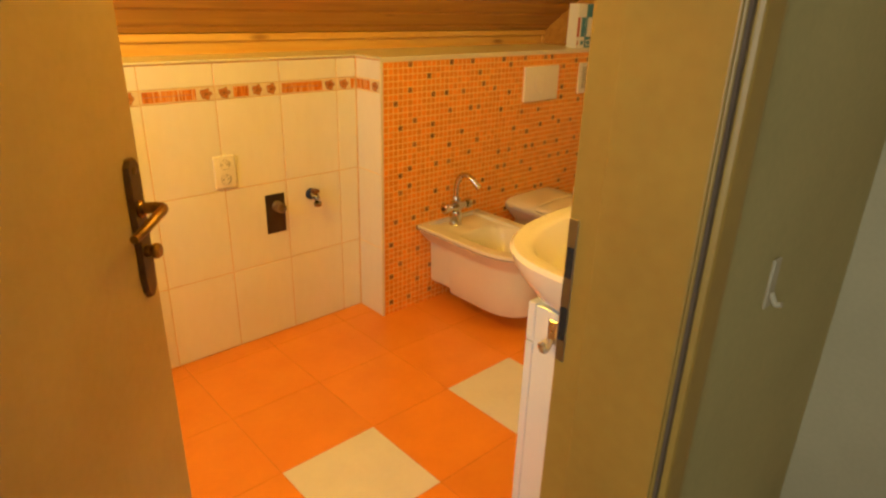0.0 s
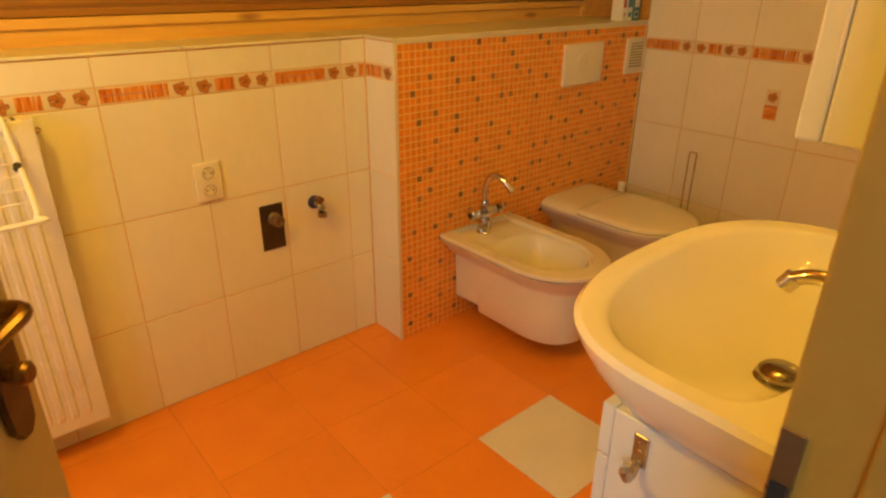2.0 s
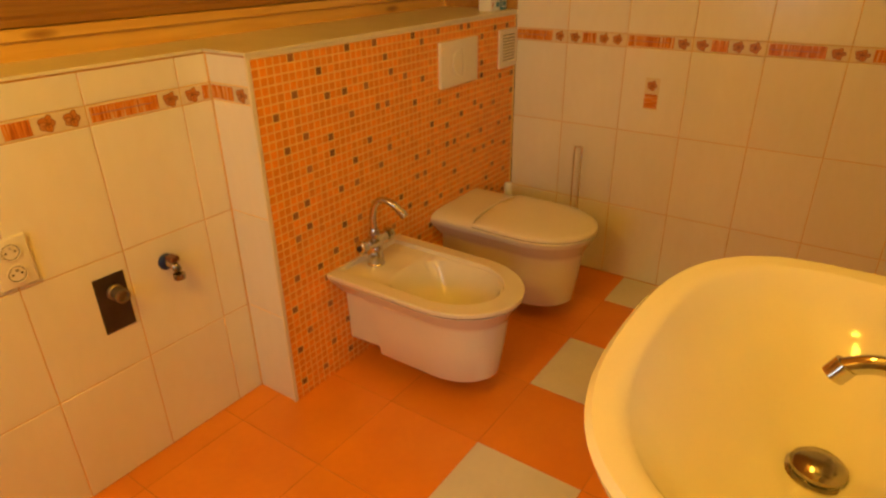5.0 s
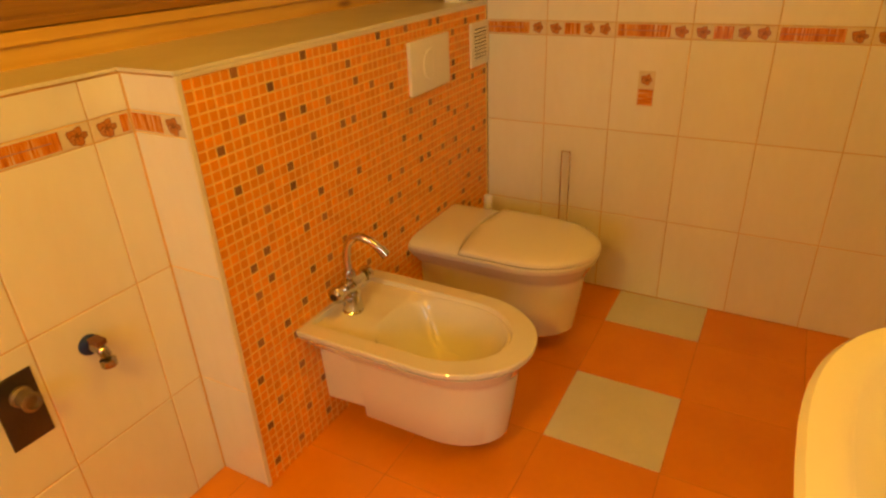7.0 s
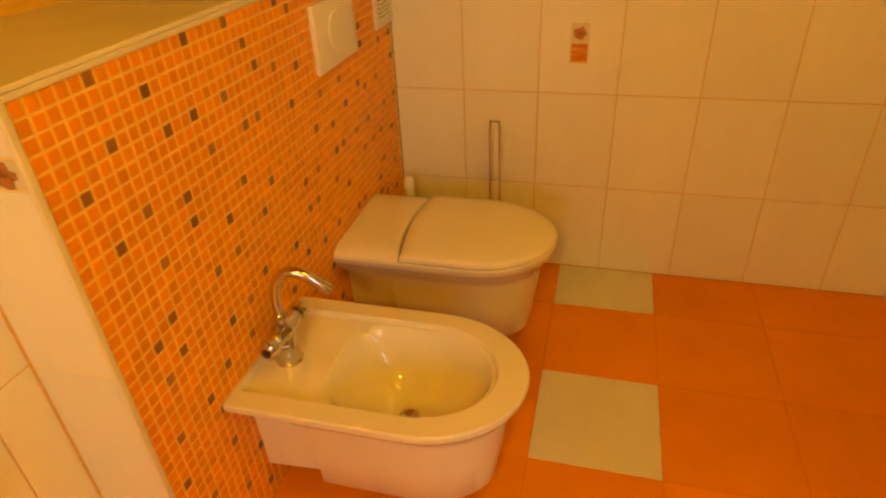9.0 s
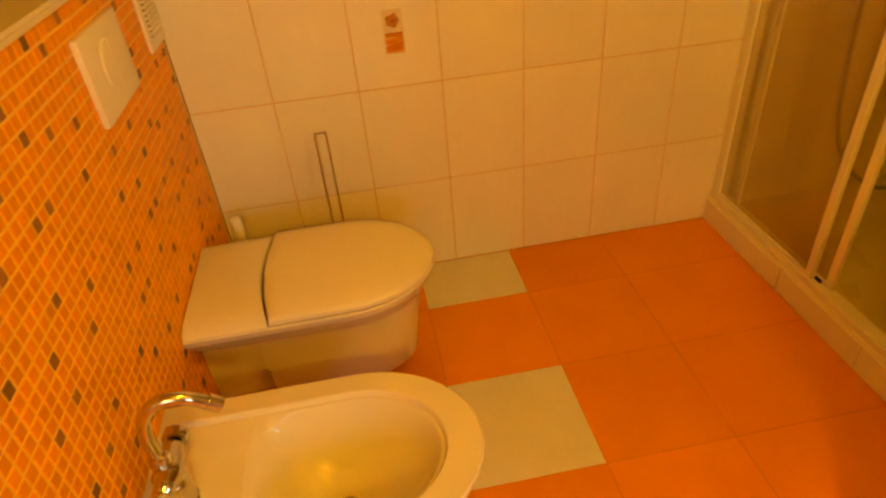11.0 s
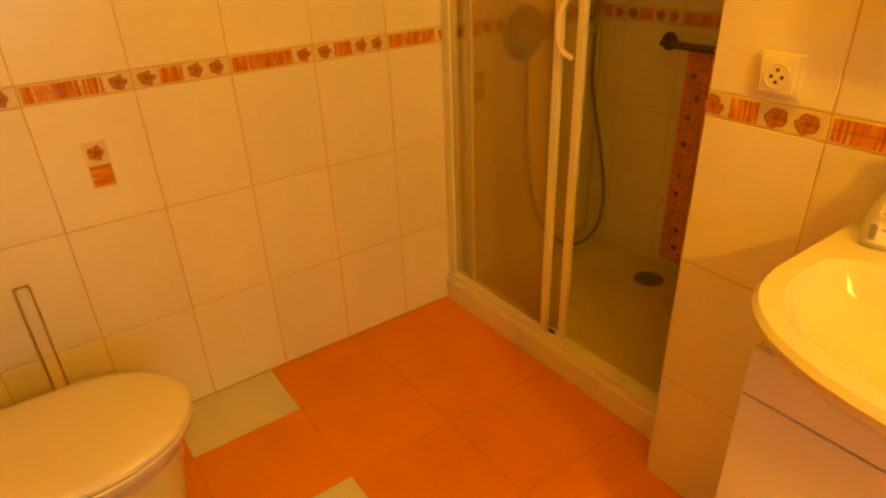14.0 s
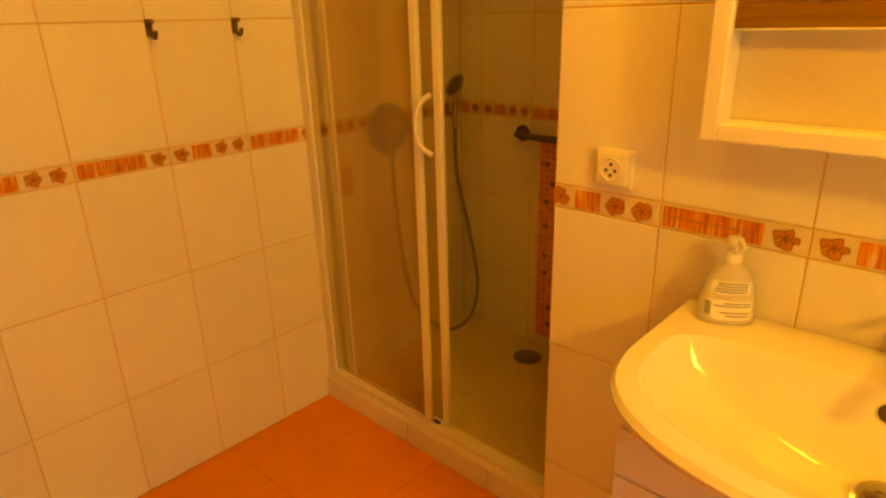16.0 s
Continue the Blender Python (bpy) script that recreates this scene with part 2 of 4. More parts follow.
M_LAMPGLASS = material("opal_lamp_glass", (0.85, 0.80, 0.70), 0.3, amount=0.05)

# ---------------------------------------------------------------- mesh helpers


def part(name, bm, mat, parent=None, label="", at=None, smooth=False):
    me = bpy.data.meshes.new(name)
    bmesh.ops.recalc_face_normals(bm, faces=bm.faces)
    bm.to_mesh(me)
    bm.free()
    for m in (mat if isinstance(mat, (list, tuple)) else [mat]):
        me.materials.append(m)
    if smooth:
        for p in me.polygons:
            p.use_smooth = True
        me.set_sharp_from_angle(angle=radians(35))
    ob = new(name, me)
    if at is not None:
        ob.matrix_basis = at
    if parent is not None:
        ob.parent = parent
    if label:
        tagged(ob, label)
    return ob


def empty(name, x, y, z, label, category, group="", rz=0.0):
    ob = new(name)
    ob.matrix_basis = pose(x, y, z, 0, 0, rz)
    ob.empty_display_size = 0.05
    return tagged(ob, label, category, group)


def box(x0, y0, z0, x1, y1, z1, bevel=0.0, seg=1, bm=None):
    b = bm or bmesh.new()
    made = bmesh.ops.create_cube(b, size=1.0, matrix=Matrix.LocRotScale(((x0 + x1) / 2, (y0 + y1) / 2, (z0 + z1) / 2), None, (abs(x1 - x0), abs(y1 - y0), abs(z1 - z0))))
    if bevel:
        edges = list({e for v in made["verts"] for e in v.link_edges})
        bmesh.ops.bevel(b, geom=edges, offset=bevel, segments=seg, affect="EDGES", profile=0.6)
    return b


def loft(rings, close=True, cap0=False, cap1=False, bm=None):
    b = bm or bmesh.new()
    vs = [[b.verts.new(p) for p in r] for r in rings]
    n = len(rings[0])
    for a, c in zip(vs, vs[1:]):
        for i in range(n if close else n - 1):
            j = (i + 1) % n
            b.faces.new((a[i], a[j], c[j], c[i]))
    if cap0:
        b.faces.new(vs[0])
    if cap1:
        b.faces.new(list(reversed(vs[-1])))
    return b


def turn(profile, n=24, bm=None, at=None):
    """A body of revolution round z from (radius, height) pairs."""
    b = bm or bmesh.new()
    m = at or Matrix()
    rings = [[m @ Vector((r * math.cos(2 * math.pi * i / n), r * math.sin(2 * math.pi * i / n), z)) for i in range(n)] for r, z in profile]
    return loft(rings, True, profile[0][0] > 1e-5, profile[-1][0] > 1e-5, b)


def smooth_path(points, steps=8):
    """Points along a Catmull-Rom curve."""
    p = [Vector(q) for q in points]
    p = [2 * p[0] - p[1]] + p + [2 * p[-1] - p[-2]]
    out = []
    for i in range(1, len(p) - 2):
        a, b, c, d = p[i - 1:i + 3]
        for s in range(steps):
            t = s / steps
            out.append(0.5 * (2 * b + (c - a) * t + (2 * a - 5 * b + 4 * c - d) * t * t + (3 * b - a - 3 * c + d) * t ** 3))
    return out + [p[-2]]


def tube(points, radius, n=10, steps=8, bm=None, taper=None, smooth=True):
    pts = smooth_path(points, steps) if smooth else [Vector(q) for q in points]
    up = Vector((0.13, 0.21, 0.97)).normalized()
    rings = []
    for i, q in enumerate(pts):
        d = (pts[min(i + 1, len(pts) - 1)] - pts[max(i - 1, 0)]).normalized()
        side = d.cross(up).normalized()
        up = side.cross(d).normalized()
        r = radius if taper is None else radius + (taper - radius) * i / (len(pts) - 1)
        rings.append([q + side * r * math.cos(2 * math.pi * j / n) + up * r * math.sin(2 * math.pi * j / n) for j in range(n)])
    return loft(rings, True, True, True, bm)


def plane_frame(origin, right, normal):
    """A pose whose x runs along the wall, y into the wall, z up."""
    r, nrm = Vector(right), Vector(normal)
    m = Matrix((r, -nrm, Vector((0, 0, 1)))).transposed().to_4x4()
    m.translation = origin
    return m


def tile_mesh(name, w, h, mat, depth=0.008, chamfer=0.0016):
    """One glazed tile, its back on y = depth, its face on y = 0, from x, z = 0 to w, h."""
    b = bmesh.new()
    c = chamfer
    back = [b.verts.new(p) for p in ((0, depth, 0), (w, depth, 0), (w, depth, h), (0, depth, h))]
    mid = [b.verts.new(p) for p in ((0, c, 0), (w, c, 0), (w, c, h), (0, c, h))]
    face = [b.verts.new(p) for p in ((c, 0, c), (w - c, 0, c), (w - c, 0, h - c), (c, 0, h - c))]
    b.faces.new(face)
    for a, d in ((back, mid), (mid, face)):
        for i in range(4):
            b.faces.new((a[i], a[(i + 1) % 4], d[(i + 1) % 4], d[i]))
    me = bpy.data.meshes.new(name)
    bmesh.ops.recalc_face_normals(b, faces=b.faces)
    b.to_mesh(me)
    b.free()
    me.materials.append(mat)
    return me


MESHES = {}


def shared(key, make):
    if key not in MESHES:
        MESHES[key] = make()
    return MESHES[key]


def flower_mesh(seed=0):
    """A hand-painted flower: ragged overlapping petals in rust, tan and brown, with dark veins."""
    b = bmesh.new()
    r = random.Random(40 + seed)
    count = 5 + seed % 2
    for q in range(count):
        a = 2 * math.pi * q / count + r.uniform(-0.25, 0.25)
        reach, wide = r.uniform(0.0155, 0.0195), r.uniform(0.0085, 0.0115)
        d, s = Vector((math.cos(a), 0, 0.9 * math.sin(a))), Vector((-math.sin(a), 0, 0.9 * math.cos(a)))
        y = -0.0006 - 0.00012 * q
        ring = []
        for i in range(14):
            g = 2 * math.pi * i / 14
            k = 1 + r.uniform(-0.16, 0.16)
            ring.append(d * (reach * 0.62 + reach * 0.62 * math.cos(g) * k) + s * (wide * math.sin(g) * k))
        for scale, lift, slot in ((1.0, 0.0, 0), (0.80, 0.00005, 1 if q % 3 else 2)):
            c = d * reach * 0.62
            f = b.faces.new([b.verts.new(c + (v - c) * scale + Vector((0, y - lift, 0))) for v in ring])
            f.material_index = slot
        for n in (-1, 0, 1):
            t = d * reach * 1.05 + s * n * wide * 0.55
            w = s * 0.0008
            b.faces.new([b.verts.new(v + Vector((0, y - 0.0001, 0))) for v in (d * 0.002 + w, t, d * 0.002 - w)]).material_index = 0
    core = [b.verts.new((0.0036 * math.cos(i * 0.7854) * r.uniform(0.7, 1.2), -0.0016, 0.0036 * math.sin(i * 0.7854))) for i in range(8)]
    b.faces.new(core).material_index = 0
    me = bpy.data.meshes.new("flower")
    for f in b.faces:
        f.normal_update()
        if f.normal.y > 0:
            f.normal_flip()
    b.to_mesh(me)
    b.free()
    for m in (M_PETAL_DARK, M_PETAL, M_PETAL_TAN):
        me.materials.append(m)
    return me


def put(name, me, m, parent, label=""):
    ob = new(name, me)
    ob.parent = parent
    ob.matrix_basis = m
    if label:
        tagged(ob, label)
    return ob


def border_tile(kind, m, parent, width, height, skip=0.0):
    """A painted border tile: kind 0 is a long streaked field and a flower, kind 1 flower, streaked field, two flowers. skip: what is cut off at its start."""
    me = shared(("border", round(width, 3), round(height, 3)), lambda: tile_mesh("border_tile", width, height, M_BORDER))
    tile = put("border_tile", me, m, parent)
    fields = ((("s", 0.006, 0.182), ("f", 0.216, 0)) if kind == 0 else (("f", 0.032, 0), ("s", 0.066, 0.124), ("f", 0.158, 0), ("f", 0.214, 0)))
    for what, a, e in fields:
        a, e = a - skip, e - skip
        if what == "s":
            a, e = max(a, 0.004), min(e, width - 0.004)
            if e - a < 0.015:
                continue
            fm = shared(("streak", round(e - a, 3), round(height, 3)), lambda: tile_mesh("streaked_field", e - a, height - 0.008, M_STRIPE_V, 0.0012, 0.0003))
            field = put("streaked_field", fm, Matrix.Translation((a, -0.0007, 0.004)), tile)
            if e - a > 0.1:
                wm = shared(("line", round(e - a, 3)), lambda: tile_mesh("painted_line", e - a - 0.022, 0.0022, M_PETAL_LILAC, 0.0006, 0.0002))
                put("painted_line", wm, Matrix.Translation((0.004, -0.0005, height * 0.40)), field)
        elif 0.014 <= a <= width - 0.014:
            seed = int(a * 1000) % 4
            put("flower", shared(("flower", seed), lambda: flower_mesh(seed)), Matrix.Translation((a, -0.0002, height / 2)), tile)
    return tile


def tiled_wall(parent, frame_m, length, joints, rows, band, start_kind, skip_rect=(), joint=0.0024):
    """Lays tiles on a wall: joints and rows are the joint lines along it and up it; band = (low, high) gets border tiles. skip_rect: openings."""
    xs = [0.0] + [j for j in joints if 0.02 < j < length - 0.02] + [length]
    kinds = {}
    k = start_kind
    for i in range(len(xs) - 1):
        kinds[i] = k
        k = 1 - k
    for r0, r1 in zip(rows, rows[1:]):
        is_band = band and abs(r0 - band[0]) < 1e-6
        for i, (a, e) in enumerate(zip(xs, xs[1:])):
            if any(a < q[2] - 0.02 and e > q[0] + 0.02 and r0 < q[3] - 0.02 and r1 > q[1] + 0.02 for q in skip_rect):
                continue
            w, h = e - a - joint, r1 - r0 - joint
            m = frame_m @ Matrix.Translation((a + joint / 2, 0, r0 + joint / 2))
            if is_band:
                border_tile(kinds[i], m, parent, w, h, skip=max(0.0, 0.25 - (e - a)) if i == 0 else 0.0)
            else:
                me = shared(("tile", round(w, 3), round(h, 3)), lambda: tile_mesh("tile", w, h, M_TILE))
                put("tile", me, m, parent)


def structure(name, bm, mat, label="", at=None):
    return tagged(part(name, bm, mat, None, "", at), label, "", "", "structure")

# ---------------------------------------------------------------- the plan
WEST, EAST, NORTH, MOSAIC, SOUTH = -0.35, 3.0, 2.168, 2.0, 0.406
RETURN, TOP = 1.556, 1.121           # end of the half wall's step; height of the shelf
HINGE, LATCH, HALL_FACE = -0.19, 0.64, 0.270
CORNER, SHOWER_BACK = 1.937, -0.5
BACK_BOARD, RIDGE_Y, CEILING = 2.375, 0.83, 2.35
G = 0.0018                           # depth of the joints

floor = structure("floor", box(WEST, SHOWER_BACK, -0.12, EAST + 0.1, NORTH + 0.2, -0.0009), M_FLOOR_GROUT, "orange and ivory ceramic tile floor")
hall_floor = structure("hall_floor", box(-1.0, -2.4, -0.12, 1.4, SHOWER_BACK, -0.002), M_HALLFLOOR, "brown hall floor")
threshold = structure("threshold", box(-1.0, SHOWER_BACK + 0.001, -0.003, 1.4, SOUTH - 0.02, 0.0), M_HALLFLOOR, "brown hall floor at the doorway")

wall_north = structure("wall_north", box(WEST, NORTH + G, 0, RETURN, NORTH + 0.3, 1.112), M_GROUT, "low knee wall of white tiles with a painted border")
wall_mosaic = structure("wall_mosaic", box(RETURN + G, MOSAIC + G, 0, EAST, NORTH + 0.3, 1.112), M_MOSAIC_GROUT, "half wall of orange mosaic with scattered brown pieces")
wall_east = structure("wall_east", box(EAST + G, SHOWER_BACK - 0.1, 0, EAST + 0.15, MOSAIC, 2.5), M_GROUT, "white tiled wall with a painted flower border")
niche_end = structure("niche_end", box(EAST, MOSAIC, 1.112, EAST + 0.15, 2.5, 2.5), M_PINE, "pine boarding at the end of the shelf")
wall_south = structure("wall_south", box(LATCH + 0.045, HALL_FACE, 0, CORNER, SOUTH - G, 2.5), M_GROUT, "white tiled wall with a painted flower border")
hall_wall_north = structure("hall_wall_north", box(LATCH + 0.046, HALL_FACE - 0.012, 0, 1.25, HALL_FACE - 0.001, 2.5), M_HALLWALL, "pale hall wall beside the doorway")
wall_over_door = structure("wall_over_door", box(WEST, HALL_FACE, 2.045, LATCH + 0.045, SOUTH, 2.5), M_PLASTER, "plastered wall over the doorway")
wall_by_hinge = structure("wall_by_hinge", box(-1.0, HALL_FACE, 0, HINGE - 0.045, SOUTH, 2.045), M_PLASTER, "plastered wall beside the doorway")
WY0, WY1, WZ0, WZ1 = 1.08, 1.74, 0.88, 1.52       # window in the gable
wb = box(WEST - 0.12, SOUTH, 0, WEST, WY0, 2.5)
box(WEST - 0.12, WY1, 0, WEST, 2.5, 2.5, bm=wb)
box(WEST - 0.12, WY0, 0, WEST, WY1, WZ0, bm=wb)
box(WEST - 0.12, WY0, WZ1, WEST, WY1, 2.5, bm=wb)
wall_west = structure("wall_west", wb, M_PLASTER, "plain gable wall with a small window opening")
window = tagged(new("window_1"), "small white framed window in the gable wall", "window", "", "structure")
for nm, q in (("frame_side", (WY0, WZ0, WY0 + 0.03, WZ1)), ("frame_side", (WY1 - 0.03, WZ0, WY1, WZ1)), ("frame_rail", (WY0 + 0.03, WZ0, WY1 - 0.03, WZ0 + 0.03)), ("frame_rail", (WY0 + 0.03, WZ1 - 0.03, WY1 - 0.03, WZ1))):
    part(nm, box(WEST - 0.11, q[0], q[1], WEST - 0.075, q[2], q[3], 0.003), M_LACQUER, window)
wall_shower_back = structure("wall_shower_back", box(CORNER, SHOWER_BACK - 0.1, 0, EAST + 0.15, SHOWER_BACK - G, 2.5), M_GROUT, "white tiled back wall of the shower")
wall_shower_side = structure("wall_shower_side", box(CORNER - 0.1, SHOWER_BACK - 0.1, 0, CORNER - 0.002, HALL_FACE - 0.002, 2.5), M_PLASTER, "side wall of the shower")
hall_wall_east = structure("hall_wall_east", box(1.25, -2.4, 0, 1.4, HALL_FACE - 0.002, 2.5), M_PLASTER, "plain hall wall")
hb = box(-1.12, -2.4, 0, -1.0, -0.80, 2.5)
box(-1.12, -0.04, 0, -1.0, SOUTH, 2.5, bm=hb)
box(-1.12, -0.80, 0, -1.0, -0.04, 0.88, bm=hb)
box(-1.12, -0.80, 1.92, -1.0, -0.04, 2.5, bm=hb)
hall_wall_west = structure("hall_wall_west", hb, M_PLASTER, "hall wall with a window opening")
hall_wall_south = structure("hall_wall_south", box(-1.12, -2.52, 0, 1.4, -2.4, 2.5), M_PLASTER, "plain hall wall")
ceiling_flat = structure("ceiling_flat", box(-1.0, -2.4, CEILING + 0.03, EAST + 0.1, RIDGE_Y + 0.1, CEILING + 0.2), M_PLASTER, "flat ceiling")

# sloped boarding: one mesh, board by board
bm = bmesh.new()
run, slope = 0.0, math.atan(0.75)
axis = Vector((0, -math.cos(slope), math.sin(slope)))
out = Vector((0, math.sin(slope), math.cos(slope)))
base = Vector((0, BACK_BOARD - 0.006, 1.193))
width = 0.047
while run < 1.95:
    p0, p1 = base + axis * (run + 0.0018), base + axis * (run + width - 0.0018)
    c = 0.006
    sec = [p0 + out * 0.016, p0 + out * c, p0 + axis * c, p1 - axis * c, p1 + out * c, p1 + out * 0.016]
    loft([[Vector((x, q.y, q.z)) for q in sec] for x in (WEST - 0.05, EAST + 0.05)], True, True, True, bm)
    run += width
    width = 0.094
ceiling_slope = structure("ceiling_slope", bm, M_PINE, "sloping ceiling of varnished knotty pine boards")
# Unseen slab behind the boards, added to keep light out.
bm = bmesh.new()
q0, q1 = base + out * 0.03 + axis * -0.2, base + out * 0.03 + axis * 2.1
loft([[Vector((x, q.y, q.z)) for q in (q0, q1, q1 + out * 0.1, q0 + out * 0.1)] for x in (WEST - 0.1, EAST + 0.14)], True, True, True, bm)
roof_light_block = structure("roof_light_block", bm, M_PLASTER, "unseen slab above the boarding that blocks light")
knee_board = structure("knee_board", box(WEST, BACK_BOARD, 1.10, EAST, BACK_BOARD + 0.02, 1.166, 0.002), M_PINE_LIGHT, "pine board along the back of the shelf")
trim = structure("trim", box(WEST, BACK_BOARD - 0.014, 1.166, EAST, BACK_BOARD + 0.02, 1.194, 0.003), M_PINE_LIGHT, "light pine strip under the sloping boards")
corner_strip = structure("trim_corner", box(EAST - 0.022, BACK_BOARD - 0.012, TOP + 0.001, EAST - 0.001, BACK_BOARD - 0.0005, 1.166, 0.002), M_PINE_LIGHT, "small upright pine strip in the corner of the shelf")

# shelf on the half walls
shelf = structure("shelf", box(WEST, NORTH + 0.05, 1.112, EAST, BACK_BOARD, 1.114), M_GROUT, "cream tiled shelf along the knee wall")
for a, e, y0 in ((WEST, 0.30, NORTH), (0.30, 0.95, NORTH), (0.95, RETURN - 0.006, NORTH), (RETURN - 0.006, 2.06, MOSAIC), (2.06, 2.56, MOSAIC), (2.56, EAST, MOSAIC)):
    part("shelf_tile", box(a + 0.001, y0 - 0.003, 1.1125, e - 0.001, BACK_BOARD - 0.001, TOP, 0.002, 2), M_SHELF, shelf)
part("corner_trim", box(RETURN - 0.002, MOSAIC - 0.002, 0.0, RETURN + 0.011, MOSAIC + 0.006, 1.112, 0.002, 2), M_TRIM, wall_mosaic, "ivory plastic corner strip")
part("top_trim", box(RETURN + 0.011, MOSAIC - 0.002, 1.102, EAST, MOSAIC + 0.006, 1.112, 0.002, 2), M_TRIM, wall_mosaic, "ivory plastic edge strip")

part("corner_bead", loft([[Vector((RETURN - 0.004, NORTH + 0.0005, z)), Vector((RETURN + 0.0005, NORTH + 0.0005, z)), Vector((RETURN + 0.0005, NORTH - 0.004, z))] for z in (0.001, 1.1105)], True, True, True), M_GROUT, wall_north, "tan joint in the corner of the half wall")
part("shelf_bead", loft([[Vector((x, NORTH + 0.0005, 1.1122)), Vector((x, NORTH + 0.0005, 1.1075)), Vector((x, NORTH - 0.004, 1.1122))] for x in (WEST, RETURN - 0.004)], True, True, True), M_GROUT, wall_north, "tan joint under the shelf")
part("step_bead", loft([[Vector((RETURN + 0.0005, y, 1.1122)), Vector((RETURN + 0.0005, y, 1.1075)), Vector((RETURN - 0.004, y, 1.1122))] for y in (MOSAIC, NORTH)], True, True, True), M_GROUT, wall_north)

# ---------------------------------------------------------------- the door and its frame
door_frame = tagged(new("door_frame"), "beige painted wooden door frame with a steel strike plate", "door frame", "", "structure")
part("latch_jamb", box(LATCH, HALL_FACE - 0.012, 0, LATCH + 0.044, SOUTH + 0.01, 2.0, 0.003, 2), M_JAMB, door_frame)
part("hinge_jamb", box(HINGE - 0.044, HALL_FACE - 0.012, 0, HINGE, SOUTH + 0.01, 2.0, 0.003, 2), M_JAMB, door_frame)
part("head", box(HINGE - 0.044, HALL_FACE - 0.012, 2.0, LATCH + 0.044, SOUTH + 0.01, 2.044, 0.003, 2), M_JAMB, door_frame)
part("stop_strip", box(LATCH - 0.006, HALL_FACE - 0.010, 0, LATCH, SOUTH - 0.032, 1.998, 0.002, 2), M_JAMB, door_frame)
part("seal_groove", box(LATCH + 0.002, HALL_FACE - 0.016, 0, LATCH + 0.009, HALL_FACE - 0.012, 1.998), M_SEAL, door_frame, "dark seal along the frame")
part("hall_architrave", box(LATCH + 0.009, HALL_FACE - 0.024, 0, LATCH + 0.058, HALL_FACE - 0.001, 2.06, 0.006, 2), M_JAMB, door_frame)
part("room_architrave", box(LATCH + 0.012, SOUTH + 0.001, 0, LATCH + 0.07, SOUTH + 0.012, 2.05, 0.004, 2), M_JAMB, door_frame)
strike = part("strike_plate", box(LATCH - 0.0015, SOUTH - 0.004, 0.905, LATCH + 0.001, SOUTH + 0.009, 1.095, 0.0005), M_STEEL, door_frame, "brushed steel strike plate")
# Dark patches on the plate paint the shade of its two openings.
part("latch_hole_shade", box(LATCH - 0.0025, SOUTH - 0.002, 1.020, LATCH - 0.0016, SOUTH + 0.007, 1.060), M_HOLE, strike, "dark patch for the shade in the latch opening")
part("bolt_hole_shade", box(LATCH - 0.0025, SOUTH - 0.002, 0.935, LATCH - 0.0016, SOUTH + 0.007, 0.980), M_HOLE, strike, "dark patch for the shade in the bolt opening")

LEAF, SWING = 0.844, 49.3
door = tagged(new("door_1"), "cream painted door, ajar into the room, with an antique brass handle", "door", "", "structure")
door.matrix_basis = pose(HINGE, SOUTH + 0.004, 0, 0, 0, SWING)
part("leaf", box(0.0, 0.0, 0.012, LEAF, 0.040, 1.985, 0.003, 2), M_DOOR, door)
bm = bmesh.new()
outline = []
for x, z in ((-0.020, 0.0), (-0.020, 0.155), (-0.018, 0.180), (-0.009, 0.190), (0.009, 0.190), (0.018, 0.180), (0.020, 0.155), (0.020, 0.0), (0.017, -0.028), (0.006, -0.042), (-0.006, -0.042), (-0.017, -0.028)):
    outline.append((x, z))
rings = []
for s, y in ((1.0, 0.0), (1.0, -0.005), (0.88, -0.009)):
    rings.append([Vector((x * s, y, 0.074 + (z - 0.074) * (0.985 if s < 1 else 1.0))) for x, z in outline])
loft(rings, True, True, True, bm)
handle = part("door_handle", bm, M_BRONZE, door, "dark bronze back plate", pose(LEAF - 0.040, 0.0, 0.900))
part("lever", tube([(0, -0.008, 0.11), (0, -0.036, 0.113), (-0.010, -0.048, 0.113), (-0.04, -0.047, 0.108), (-0.075, -0.042, 0.099), (-0.100, -0.040, 0.096)], 0.0095, 10, 6, taper=0.0065), M_BRASS, handle, "curved antique brass lever", smooth=True)
part("collar", turn([(0.014, 0), (0.014, 0.004), (0.011, 0.008)], 16, at=pose(0, -0.008, 0.11, 90)), M_BRASS, handle)
part("thumb_turn", turn([(0.010, 0), (0.010, 0.010), (0.007, 0.012), (0.013, 0.014), (0.013, 0.020), (0.009, 0.024)], 16, at=pose(-0.002, -0.008, 0.040, 90)), M_BRASS, handle, "round antique brass thumb turn", smooth=True)
part("top_screw", turn([(0.007, 0), (0.006, 0.003), (0.0, 0.004)], 12, at=pose(0, -0.008, 0.172, 90)), M_BRASS, handle)
for z in (0.25, 1.0, 1.75):
    part("hinge", turn([(0.007, -0.04), (0.007, 0.04)], 12, at=pose(-0.006, -0.004, z)), M_STEEL, door)

hall_hook = empty("wall_hook", 0.872, HALL_FACE - 0.012, 1.0, "beige coat hook on the pale hall wall", "hook")
part("hook_plate", box(-0.012, -0.004, -0.035, 0.012, 0, 0.035, 0.002), M_DOOR, hall_hook)
part("hook_arm", tube([(0, -0.004, -0.012), (0, -0.012, -0.026), (0, -0.020, -0.024)], 0.004, 8), M_DOOR, hall_hook, smooth=True)

# ---------------------------------------------------------------- sanitary ware


